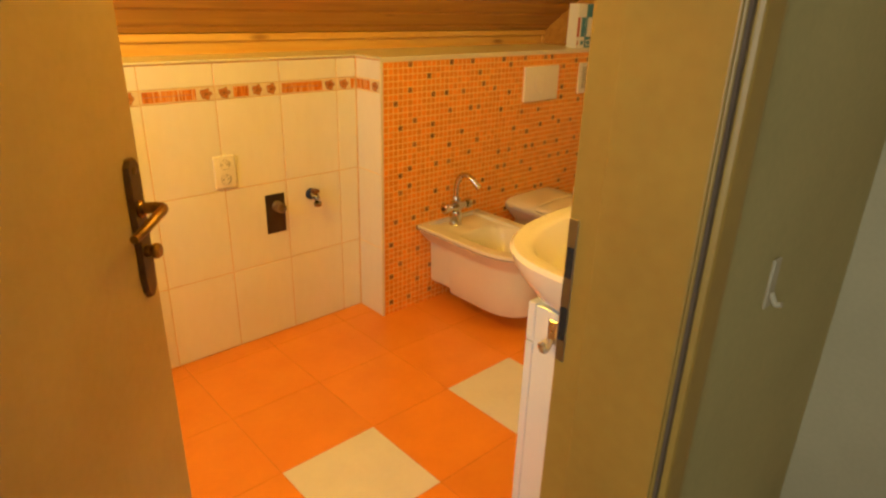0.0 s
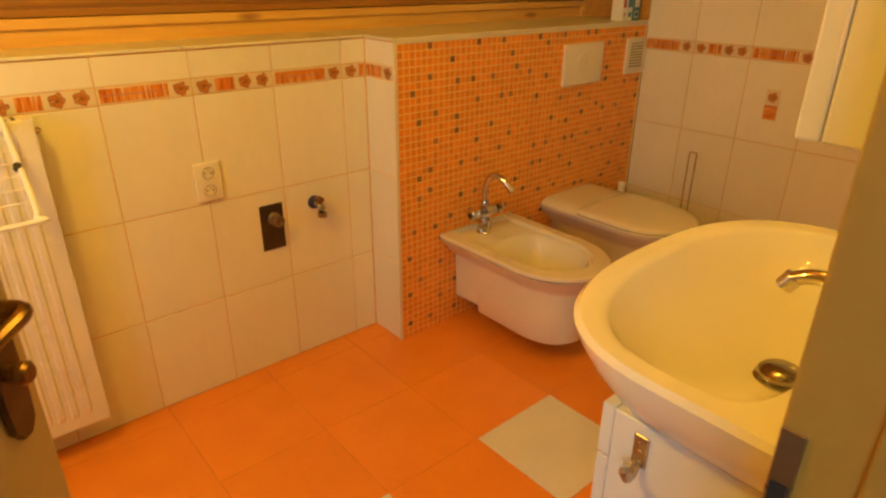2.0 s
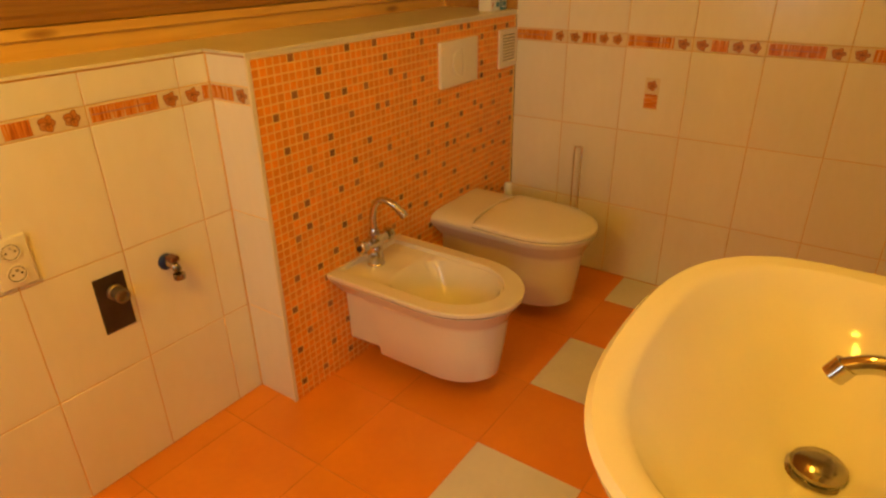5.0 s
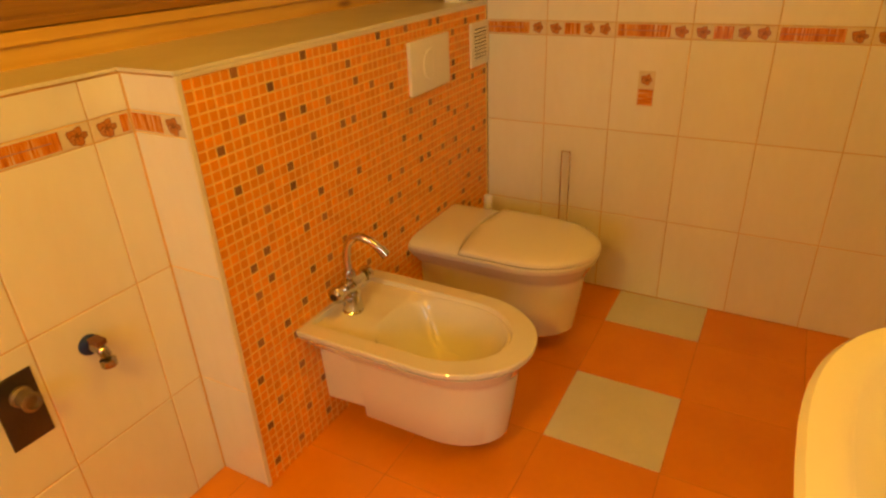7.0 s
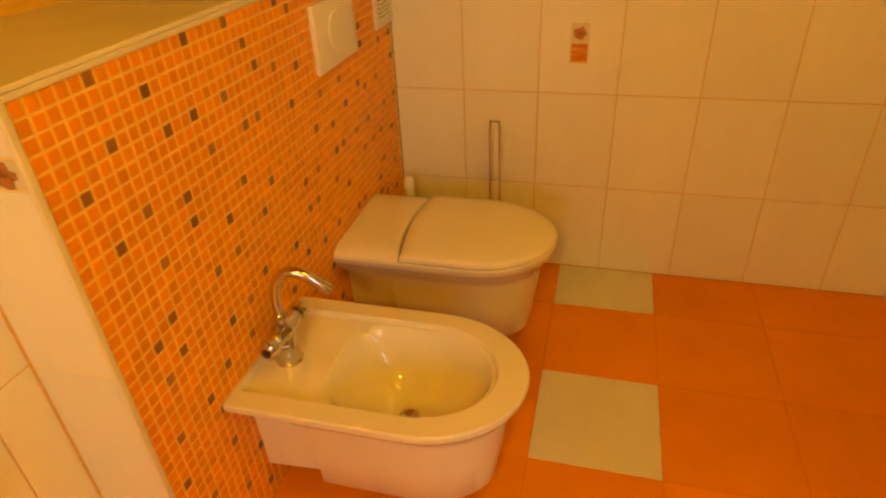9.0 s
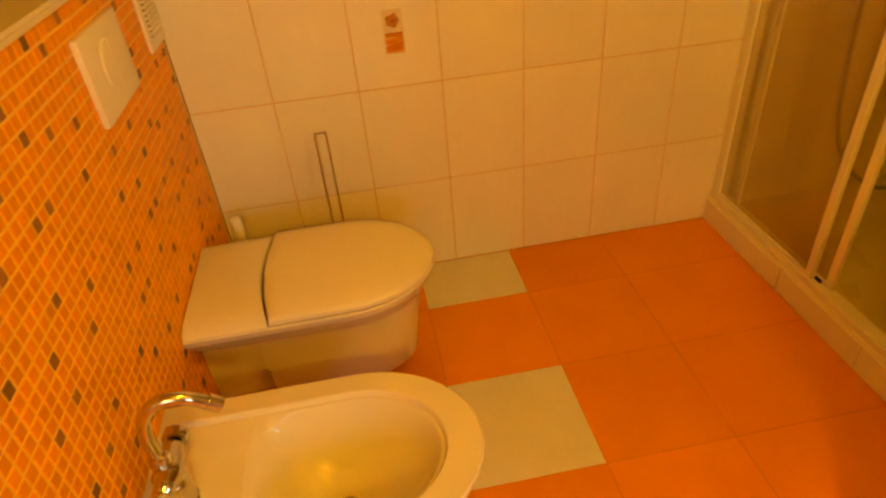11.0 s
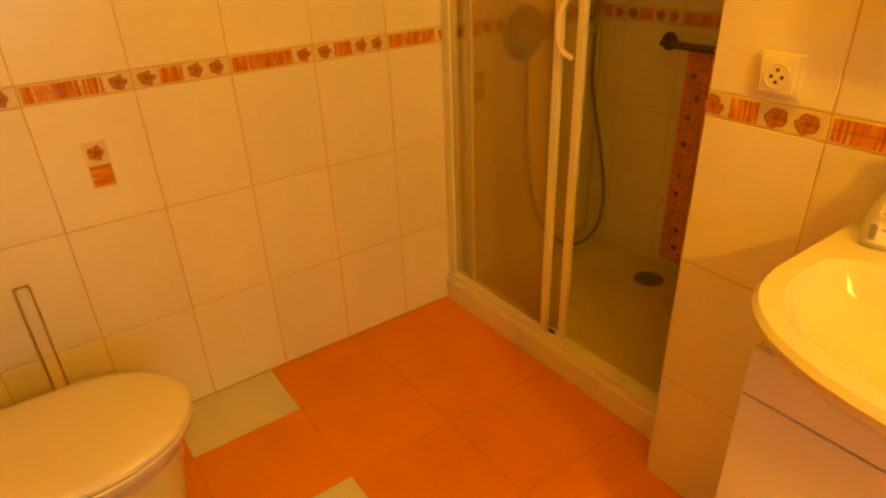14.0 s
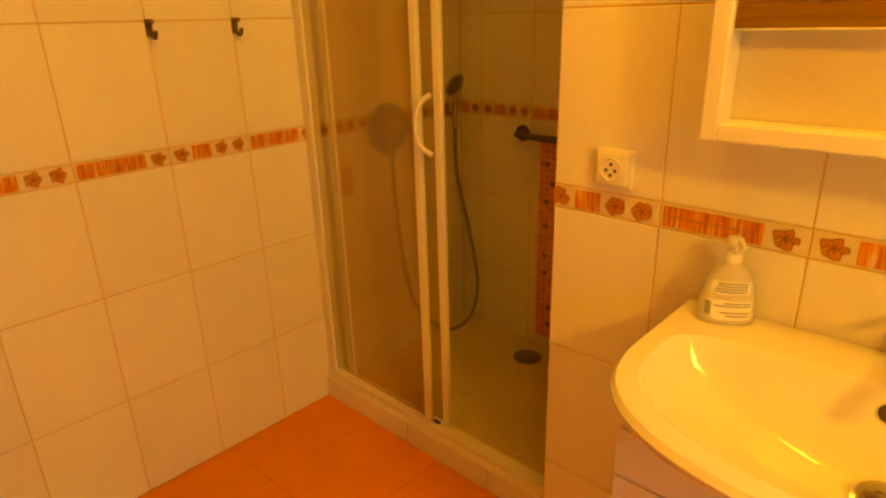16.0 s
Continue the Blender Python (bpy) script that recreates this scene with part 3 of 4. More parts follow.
def outline_d(half, back, straight, tip, z, power=2.0, n=18, bulge=0.0, rear=0.0):
    """A D-shaped ring: straight back and sides, rounded front. y runs away from the wall. rear: the power of a rounded back."""
    if rear:
        ring = []
        for i in range(1, 14):
            a = math.pi * i / 14
            c, s = math.cos(a), math.sin(a)
            ring.append(Vector((half * math.copysign(abs(c) ** (2 / rear), c), straight - (straight - back) * s ** (2 / rear), z)))
        right, behind, left = ring[:4], ring[4:9], ring[9:]
    else:
        behind = [Vector((half - half * i / 2, back - bulge * math.sin(math.pi * i / 4), z)) for i in range(5)]
        left = [Vector((-half, back + (straight - back) * i / 5, z)) for i in range(1, 5)]
        right = [Vector((half, back + (straight - back) * i / 5, z)) for i in range(4, 0, -1)]
    front = []
    for i in range(n + 1):
        a = math.pi * i / n
        c, s = -math.cos(a), math.sin(a)
        front.append(Vector((half * math.copysign(abs(c) ** (2 / power), c), straight + (tip - straight) * abs(s) ** (2 / power), z)))
    return behind + left + front + right


PW = 2.0


def pan_shell(top, more=0.0, groove=True):
    """The outside of a wall-hung pan, from its underside up to the rim; top: rings that go on inwards from there."""
    rows = [(0.087, 0.100, 0.15, 0.36, 0.500), (0.079, 0.109, 0.15, 0.36, 0.511), (0.091, 0.118, 0.15, 0.36, 0.524), (0.20, 0.127, 0.148, 0.37, 0.541), (0.292, 0.136, 0.145, 0.38, 0.552),
            (0.304, 0.139, 0.10, 0.38, 0.554), (0.311, 0.145, 0.02, 0.38, 0.559), (0.361, 0.182, 0.0, 0.38, 0.587), (0.3665, 0.1870, 0.0, 0.38, 0.592)]
    if groove:
        rows += [(0.3680, 0.185, 0.0, 0.38, 0.590), (0.3720, 0.185, 0.0, 0.38, 0.590), (0.3735, 0.190, 0.0, 0.38, 0.595)]
    rows += [(0.3845, 0.191, 0.0, 0.38, 0.596), (0.388, 0.188, 0.0, 0.38, 0.593)]
    rings = [outline_d(h + more * 0.2, b, s, t + more, z, PW) for z, h, b, s, t in rows]
    return loft(rings + top, True, True, True)


def back_block(parent):
    rows = [(0.09, 0.098), (0.10, 0.104), (0.29, 0.112), (0.315, 0.125)]
    part("wall_block", loft([[Vector(p) for p in ((-h, 0, z), (-h + 0.01, 0.16, z), (h - 0.01, 0.16, z), (h, 0, z))] for z, h in rows], True, True, True), M_PORCELAIN, parent)


bidet = empty("bidet", 1.946, MOSAIC - 0.001, 0.006, "cream porcelain wall-hung bidet on the orange mosaic wall", "bidet", rz=180)
inner = [outline_d(h, b, s, t, z, 2.0, rear=(4.5 if z < 0.37 else 0)) for z, h, b, s, t in (
    (0.389, 0.146, 0.012, 0.368, 0.544), (0.386, 0.143, 0.014, 0.368, 0.541), (0.376, 0.141, 0.016, 0.368, 0.538), (0.375, 0.137, 0.170, 0.364, 0.531),
    (0.364, 0.133, 0.180, 0.360, 0.524), (0.335, 0.127, 0.196, 0.354, 0.512), (0.275, 0.108, 0.235, 0.345, 0.470), (0.235, 0.080, 0.275, 0.340, 0.420), (0.220, 0.035, 0.310, 0.335, 0.365))]
part("bowl", pan_shell(inner, 0.014), M_PORCELAIN, bidet, smooth=True)
back_block(bidet)
# Dark strip that paints the shade in the groove under the rim.
part("rim_groove_shade", loft([outline_d(0.1885, 0.002, 0.38, 0.6048, z, PW) for z in (0.3680, 0.3725)], True), M_SHADOW_GAP, bidet, "dark strip for the shade in the rim groove")
part("drain", turn([(0.026, 0.218), (0.026, 0.224), (0.020, 0.227), (0.010, 0.225), (0.0, 0.225)], 20, at=pose(0, 0.335, 0)), M_CHROME, bidet, "chrome drain", smooth=True)

toilet = empty("toilet", 2.530, MOSAIC - 0.001, 0, "cream porcelain wall-hung toilet with its lid closed", "toilet", rz=180)
part("bowl", pan_shell([outline_d(0.17, 0.01, 0.38, 0.57, 0.388, PW)], 0.016, False), M_PORCELAIN, toilet, smooth=True)
back_block(toilet)
def deck_ring(half, back, side, z, sink, n=8):
    """The deck behind the lid: straight at the wall, hollow at the front where the lid's rounded back sits."""
    front = [Vector((-half + 2 * half * i / n, side - sink * math.cos(math.pi * (-half + 2 * half * i / n) / 0.385), z)) for i in range(n + 1)]
    return [Vector((half, back, z)), Vector((half * 0.5, back, z)), Vector((-half * 0.5, back, z)), Vector((-half, back, z)), Vector((-half, (back + side) / 2, z))] + front + [Vector((half, (back + side) / 2, z))]


part("rear_deck", loft([deck_ring(h, b, e, z, 0.022) for z, h, b, e in ((0.3865, 0.1925, 0.001, 0.193), (0.3905, 0.1920, 0.001, 0.193), (0.3990, 0.183, 0.001, 0.193), (0.4070, 0.166, 0.001, 0.193), (0.4120, 0.140, 0.002, 0.192), (0.4150, 0.100, 0.004, 0.190), (0.4160, 0.05, 0.02, 0.176))], True, True, True), M_PORCELAIN, toilet, smooth=True)
# Dark slab in place of the shade between pan and lid.
part("seat_gap_shade", loft([outline_d(0.186, 0.172, 0.38, 0.607, z, PW, bulge=0.02) for z in (0.387, 0.3915)], True, True, True), M_SHADOW_GAP, toilet, "dark slab for the shade under the seat")
part("seat_lid", loft([outline_d(h, b, s, t, z, PW, bulge=0.022) for z, h, b, s, t in ((0.3905, 0.187, 0.199, 0.38, 0.608), (0.3920, 0.190, 0.196, 0.38, 0.612), (0.4020, 0.190, 0.196, 0.38, 0.612), (0.4070, 0.186, 0.198, 0.38, 0.608), (0.4115, 0.174, 0.200, 0.38, 0.594), (0.4155, 0.148, 0.204, 0.38, 0.562), (0.4180, 0.105, 0.23, 0.38, 0.51), (0.4188, 0.05, 0.29, 0.38, 0.44))], True, True, True), M_SEAT, toilet, "closed cream plastic lid", smooth=True)

# bidet mixer tap
tap = empty("bidet_tap", 1.924, 1.932, 0.3815, "chrome bidet mixer with two handles and a curved spout", "tap")
part("body", turn([(0.031, 0), (0.031, 0.004), (0.028, 0.008), (0.028, 0.050), (0.025, 0.066), (0.020, 0.076)], 22), M_CHROME, tap, smooth=True)
part("cross_body", turn([(0.014, -0.052), (0.0185, -0.047), (0.0180, -0.030), (0.0245, -0.018), (0.0245, 0.018), (0.0180, 0.030), (0.0185, 0.047), (0.014, 0.052)], 20, at=pose(0, -0.004, 0.088, 0, 90)), M_CHROME, tap, smooth=True)
for sx in (-1, 1):
    h = part("handle", turn([(0.008, 0.0), (0.009, 0.006), (0.021, 0.009), (0.0235, 0.016), (0.0230, 0.029), (0.017, 0.034), (0.0, 0.035)], 10, at=pose(sx * 0.049, -0.004, 0.088, 0, sx * 90)), M_CHROME, tap, "fluted chrome knob", smooth=True)
    part("handle_cap", turn([(0.011, 0.0335), (0.010, 0.0365), (0.0, 0.037)], 14, at=pose(sx * 0.049, -0.004, 0.088, 0, sx * 90)), M_DARKPLATE, h, "dark cap")
part("spout_collar", turn([(0.016, 0.100), (0.018, 0.108), (0.018, 0.122), (0.014, 0.132)], 16), M_CHROME, tap, smooth=True)
part("spout", tube([(0, 0, 0.12), (0.0, 0.002, 0.172), (0.003, -0.008, 0.216), (0.010, -0.034, 0.237), (0.018, -0.070, 0.228), (0.026, -0.102, 0.200)], 0.0115, 12), M_CHROME, tap, smooth=True)
part("aerator", tube([(0.025, -0.097, 0.206), (0.029, -0.113, 0.188)], 0.0135, 12, 2), M_CHROME, tap, smooth=True)

# ---------------------------------------------------------------- wash basin
basin = empty("wash_basin", 1.282, SOUTH + 0.001, 0, "white porcelain wash basin with a rounded front, on a white cabinet", "wash basin")
BP = 2.6
rows = [(0.690, 0.250, 0.03, 0.15, 0.255, 2.4), (0.700, 0.272, 0.02, 0.2, 0.280, 2.4), (0.7630, 0.290, 0.002, 0.2, 0.312, 2.4), (0.7645, 0.308, 0.0, 0.2, 0.350, 2.4), (0.785, 0.329, 0.0, 0.2, 0.398, BP), (0.815, 0.343, 0.0, 0.205, 0.438, BP), (0.842, 0.352, 0.0, 0.205, 0.462, BP),
        (0.856, 0.354, 0.0, 0.205, 0.469, BP), (0.865, 0.348, 0.002, 0.205, 0.461, BP), (0.8645, 0.330, 0.08, 0.205, 0.439, BP), (0.8625, 0.319, 0.105, 0.205, 0.425, BP), (0.856, 0.313, 0.111, 0.205, 0.417, BP), (0.820, 0.296, 0.120, 0.205, 0.390, 2.5),
        (0.787, 0.250, 0.130, 0.2, 0.334, 2.3), (0.757, 0.188, 0.142, 0.195, 0.280, 2.1), (0.734, 0.105, 0.160, 0.192, 0.240, 2.0), (0.726, 0.04, 0.178, 0.19, 0.215, 2.0)]
rings = [outline_d(h, b, s, t, z, p, 30, rear=(0 if b < 0.04 else 7 if b < 0.09 else 4)) for z, h, b, s, t, p in rows]
rings = [[Vector((v.x * (0.99 if v.x > 0 else 1.025), v.y, v.z)) for v in ring] for ring in rings]
part("bowl", loft(rings, True, True, True), M_BASIN, basin, smooth=True)
part("drain_plug", turn([(0.030, 0.731), (0.034, 0.738), (0.0335, 0.743), (0.027, 0.749), (0.012, 0.752), (0.0, 0.7525)], 28, at=pose(-0.016, 0.193, 0.000)), M_PLUG, basin, "domed chrome drain plug", smooth=True)
part("drain_ring", turn([(0.038, 0.725), (0.039, 0.731), (0.031, 0.732), (0.029, 0.727)], 28, at=pose(-0.016, 0.193, 0.000)), M_CHROME, basin, smooth=True)
# Solid dark disc; its colour stands for the shade in the overflow hole.
part("overflow", turn([(0.014, 0), (0.014, 0.003), (0.010, 0.004), (0.0, 0.003)], 20, at=pose(0.006, 0.1185, 0.828, -77)), M_DARKPLATE, basin, "round overflow, the shade of its hole put into a dark disc", smooth=True)

btap = empty("basin_tap", 1.250, 0.452, 0.860, "chrome basin mixer with a long curved spout", "tap")
part("body", turn([(0.027, 0), (0.027, 0.006), (0.023, 0.010), (0.022, 0.050), (0.024, 0.068), (0.020, 0.084), (0.0, 0.090)], 22), M_CHROME, btap, smooth=True)
part("spout", tube([(-0.001, 0.012, 0.034), (-0.004, 0.05, 0.052), (-0.008, 0.09, 0.064), (-0.011, 0.130, 0.064), (-0.014, 0.158, 0.052)], 0.0120, 14, taper=0.0110), M_CHROME, btap, smooth=True)
part("aerator", tube([(-0.0135, 0.155, 0.056), (-0.016, 0.165, 0.038)], 0.0140, 14, 2), M_CHROME, btap, smooth=True)
part("lever", tube([(0, 0, 0.090), (0.001, -0.005, 0.107), (0.002, 0.02, 0.120), (0.003, 0.055, 0.128)], 0.0085, 10, taper=0.006), M_CHROME, btap, smooth=True)

CX0, CX1, CY = 0.968, 1.602, 0.722
cabinet = empty("vanity_cabinet", (CX0 + CX1) / 2, SOUTH, 0, "glossy white vanity cabinet under the wash basin", "cabinet")
hw = (CX1 - CX0) / 2
part("side_panel", box(-hw, 0.002, 0.02, -hw + 0.018, CY - SOUTH - 0.020, 0.762, 0.0015), M_LACQUER, cabinet)
part("side_panel", box(hw - 0.018, 0.002, 0.02, hw, CY - SOUTH - 0.020, 0.762, 0.0015), M_LACQUER, cabinet)
part("bottom_panel", box(-hw + 0.018, 0.002, 0.08, hw - 0.018, CY - SOUTH - 0.020, 0.098), M_LACQUER, cabinet)
part("plinth", box(-hw + 0.018, 0.02, 0.0, hw - 0.018, CY - SOUTH - 0.05, 0.079), M_LACQUER, cabinet)
# Dark board painted as the shade in the gaps between fronts.
part("gap_shade_board", box(-hw + 0.018, CY - SOUTH - 0.030, 0.099, hw - 0.018, CY - SOUTH - 0.021, 0.690), M_SHADOW_GAP, cabinet, "dark board for the shade between the fronts")
part("drawer_front", box(-hw, CY - SOUTH - 0.019, 0.676, hw, CY - SOUTH, 0.7625, 0.002, 2), M_LACQUER, cabinet, "glossy white drawer front")
part("door_front", box(-hw, CY - SOUTH - 0.019, 0.082, -0.001, CY - SOUTH, 0.672, 0.002, 2), M_LACQUER, cabinet, "glossy white cabinet door")
part("door_front", box(0.001, CY - SOUTH - 0.019, 0.082, hw, CY - SOUTH, 0.672, 0.002, 2), M_LACQUER, cabinet, "glossy white cabinet door")
for sx in (-1, 1):
    part("foot", turn([(0.016, 0), (0.016, 0.02)], 12, at=pose(sx * (hw - 0.03), 0.03, 0)), M_LACQUER, cabinet)
    part("foot", turn([(0.016, 0), (0.016, 0.02)], 12, at=pose(sx * (hw - 0.03), 0.26, 0)), M_LACQUER, cabinet)

for sx in (-1, 1):
    part("top_edge", box(sx * 0.2855, 0.004, 0.748, sx * (hw - 0.0185), 0.297, 0.763), M_LACQUER, cabinet)

towel_hook = empty("towel_hook", CX0, 0.655, 0.715, "small steel hook stuck on the cabinet side", "hook", rz=-90)
part("hook_plate", box(-0.011, -0.003, -0.022, 0.011, 0, 0.030, 0.002), M_STEEL, towel_hook)
part("hook_arm", tube([(0, -0.003, -0.012), (0, -0.013, -0.030), (0, -0.027, -0.030), (0, -0.033, -0.016)], 0.0055, 8), M_STEEL, towel_hook, smooth=True)
part("hook_tip", turn([(0.0, -0.007), (0.008, -0.004), (0.008, 0.004), (0.0, 0.007)], 12, at=pose(0, -0.033, -0.014)), M_STEEL, towel_hook, smooth=True)
for z in (0.006, 0.020):
    part("screw", turn([(0.0035, 0), (0.003, 0.0012), (0, 0.0015)], 8, at=pose(0, -0.003, z, 90)), M_CHROME, towel_hook)

# soap bottle
soap = empty("soap_bottle", 1.548, 0.456, 0.8645, "half-full clear liquid soap bottle with a white pump", "soap bottle", rz=28)


def oval(a, b, z, n=24):
    return [Vector((a * math.cos(2 * math.pi * i / n), b * math.sin(2 * math.pi * i / n), z)) for i in range(n)]


part("flask", loft([oval(a, b, z) for a, b, z in ((0.036, 0.015, 0.0), (0.045, 0.021, 0.002), (0.047, 0.023, 0.010), (0.045, 0.023, 0.045), (0.038, 0.021, 0.075), (0.026, 0.017, 0.098), (0.014, 0.013, 0.110), (0.013, 0.013, 0.116))], True, True, True), M_SOAP, soap, smooth=True)
pump = part("pump", turn([(0.015, 0.112), (0.015, 0.128), (0.006, 0.131), (0.006, 0.142), (0.013, 0.143), (0.014, 0.150), (0.010, 0.155), (0, 0.156)], 18), M_PUMP, soap, "white pump head", smooth=True)
part("nozzle", tube([(-0.002, 0.006, 0.148), (-0.008, 0.024, 0.149), (-0.010, 0.032, 0.142)], 0.004, 8), M_PUMP, pump, smooth=True)


def label_sheet(a0, a1, z0, z1, a, b, n=10):
    bm = bmesh.new()
    rings = []
    for z, off in ((z0, 0.0006), (z1, 0.0006)):
        k = 1.0 if z < 0.05 else 0.93
        rings.append([Vector(((a * k + off) * math.sin(a0 + (a1 - a0) * i / n), (b * k + off) * math.cos(a0 + (a1 - a0) * i / n), z)) for i in range(n + 1)])
    return loft(rings, False, bm=bm)


lab = part("label", label_sheet(-0.9, 0.9, 0.058, 0.082, 0.0420, 0.0245), M_LABEL, soap, "small white printed label")
for z in (0.062, 0.067, 0.072, 0.077):
    part("print_bar", label_sheet(-0.7, 0.7 - 12 * (z - 0.062), z, z + 0.0022, 0.0424, 0.0250), M_INK, lab)
lab = part("label", label_sheet(-0.9, 0.9, 0.012, 0.048, 0.0470, 0.0236), M_LABEL, soap, "white printed label with a barcode")
for z, a in ((0.018, 0.1), (0.024, 0.3), (0.036, 0.5), (0.041, 0.2)):
    part("print_bar", label_sheet(-0.8, a, z, z + 0.002, 0.0476, 0.0242), M_INK, lab)
for i in range(6):
    part("barcode_bar", label_sheet(0.62 + i * 0.045, 0.645 + i * 0.045, 0.018, 0.044, 0.0476, 0.0242, 2), M_INK, lab)

# mirror cabinet
MX0, MX1, MY, MZ = 0.885, 1.602, 0.530, 1.187
mirror = empty("mirror_cabinet", (MX0 + MX1) / 2, SOUTH, MZ, "white framed mirror cabinet hung over the wash basin", "mirror cabinet")
mw, md, mh = (MX1 - MX0) / 2, MY - SOUTH, 0.72
NZ = 0.158
part("carcass", box(-mw, 0.001, NZ, mw, md - 0.020, mh, 0.003, 2), M_LACQUER, mirror)
part("niche_back", box(-mw + 0.002, 0.001, 0.002, mw - 0.002, md - 0.062, NZ - 0.001), M_TRIM, mirror, "cream back of the open niche")
part("niche_floor", box(-mw + 0.024, md - 0.061, 0.0, mw - 0.024, md - 0.021, 0.026, 0.002), M_LACQUER, mirror, "white floor of the open niche")
for sx in (-1, 1):
    part("niche_side", box(sx * mw, md - 0.061, 0.0, sx * (mw - 0.024), md - 0.021, NZ - 0.001, 0.002), M_LACQUER, mirror)
FB = 0.026
for name, q in (("frame_side", (-mw, 0, -mw + FB, mh)), ("frame_side", (mw - FB, 0, mw, mh)), ("frame_bottom", (-mw + FB, 0, mw - FB, FB)), ("frame_top", (-mw + FB, mh - FB, mw - FB, mh))):
    part(name, box(q[0], md - 0.020, q[1], q[2], md, q[3], 0.003, 2), M_LACQUER, mirror)
part("mirror_glass", box(-mw + FB, md - 0.018, NZ, mw - FB, md - 0.010, mh - FB, 0.002), M_MIRROR, mirror, "clear mirror glass")

# Unseen fixture, invented to carry the two warm point lights.
added_ceiling_lamp = empty("added_ceiling_lamp", 1.43, 0.80, CEILING + 0.03, "made-up chrome ceiling lamp, out of view, with two bare bulbs", "lamp")
part("ceiling_bar", box(-0.22, -0.030, -0.026, 0.22, 0.030, 0.0, 0.005, 2), M_CHROME, added_ceiling_lamp)
for bx, by, bz in BULBS:
    part("socket", turn([(0.010, -0.026), (0.018, -0.034), (0.018, -0.068), (0.014, -0.072)], 20, at=pose(bx - 1.43, 0.025, 0)), M_LAMPGLASS, added_ceiling_lamp, "white lamp socket", smooth=True)
# Out-of-view fixture, made up to hold the slope light.
spot = tagged(new("added_slope_lamp"), "small round lamp added on the pine slope, out of view", "lamp")
sp = base + axis * ((BACK_BOARD - 0.006 - SPOT[1]) / math.cos(slope))
spot.matrix_basis = Matrix.Translation((SPOT[0], sp.y, sp.z)) @ pose(0, 0, 0, -math.degrees(slope))
part("canopy", turn([(0.050, 0.0), (0.050, -0.010), (0.030, -0.016), (0.018, -0.017)], 24), M_CHROME, spot, smooth=True)
part("socket", turn([(0.017, -0.015), (0.017, -0.034), (0.012, -0.036)], 20), M_LAMPGLASS, spot, "white lamp socket", smooth=True)

# ---------------------------------------------------------------- radiator and its airer
RX0, RX1, RZ0, RZ1 = -0.22, 0.545, 0.112, 0.985
radiator = empty("radiator", (RX0 + RX1) / 2, NORTH, 0, "white steel panel radiator with upright ridges on the tiled wall", "radiator")
rw = (RX1 - RX0) / 2
bm = bmesh.new()
cols = []
x = -rw
step = 0.0333
prof = [(-rw, 0.0)]
while x + step <= rw - 0.012:
    prof += [(x + 0.006, 0.0), (x + 0.011, 0.005), (x + 0.023, 0.005), (x + 0.028, 0.0)]
    x += step
prof.append((rw, 0.0))
fy = -0.098
rings = []
for z, k in ((RZ0, 0.0), (RZ0 + 0.035, 0.0), (RZ0 + 0.055, 1.0), (RZ1 - 0.055, 1.0), (RZ1 - 0.035, 0.0), (RZ1, 0.0)):
    rings.append([Vector((px, fy - py * k + 0.005, z)) for px, py in prof] + [Vector((rw, fy + 0.02, z)), Vector((-rw, fy + 0.02, z))])
loft(rings, True, True, True, bm)
part("front_panel", bm, M_ENAMEL, radiator, "ridged front panel")
part("back_panel", box(-rw, -0.035, RZ0, rw, -0.020, RZ1, 0.003), M_ENAMEL, radiator)
part("side_cover", box(rw - 0.001, fy + 0.006, RZ0 + 0.012, rw + 0.002, -0.018, RZ1 + 0.004, 0.001), M_ENAMEL, radiator)
part("side_cover", box(-rw - 0.002, fy + 0.006, RZ0 + 0.012, -rw + 0.001, -0.018, RZ1 + 0.004, 0.001), M_ENAMEL, radiator)
grille = part("top_grille", box(-rw, fy + 0.006, RZ1 - 0.004, rw, -0.018, RZ1 + 0.003, 0.001), M_ENAMEL, radiator)
for i in range(40):
    gx = -rw + 0.02 + i * (2 * rw - 0.04) / 40
    # Dark patch for the shade in each slot of the grille.
    part("grille_slot_shade", box(gx, fy + 0.02, RZ1 + 0.003, gx + 0.009, -0.032, RZ1 + 0.0036), M_HOLE, grille)
part("fins", box(-rw + 0.03, fy + 0.026, RZ0 + 0.03, rw - 0.03, -0.036, RZ1 - 0.03), M_ENAMEL, radiator)
for x in (-rw + 0.12, rw - 0.12):
    part("wall_bracket", box(x - 0.015, -0.0199, 0.2, x + 0.015, 0.002, 0.9), M_ENAMEL, radiator)
part("air_vent", turn([(0.008, 0), (0.008, 0.012), (0.004, 0.016)], 12, at=pose(rw + 0.002, -0.06, RZ1 - 0.03, 0, 90)), M_CHROME, radiator)

airer = empty("drying_rack", 0.20, NORTH, 0, "white wire drying rack hooked over the radiator", "drying rack")
A0, A1 = -0.25, 0.285
part("frame_tube", tube([(A0, -0.105, 1.0), (A0, -0.20, 0.925), (A0, -0.30, 0.845), (A0 + 0.006, -0.325, 0.825), (A0 + 0.03, -0.335, 0.818), (A1 - 0.03, -0.335, 0.818), (A1 - 0.006, -0.325, 0.825), (A1, -0.30, 0.845), (A1, -0.20, 0.925), (A1, -0.105, 1.0)], 0.0065, 8, 5), M_WIRE, airer, smooth=True)
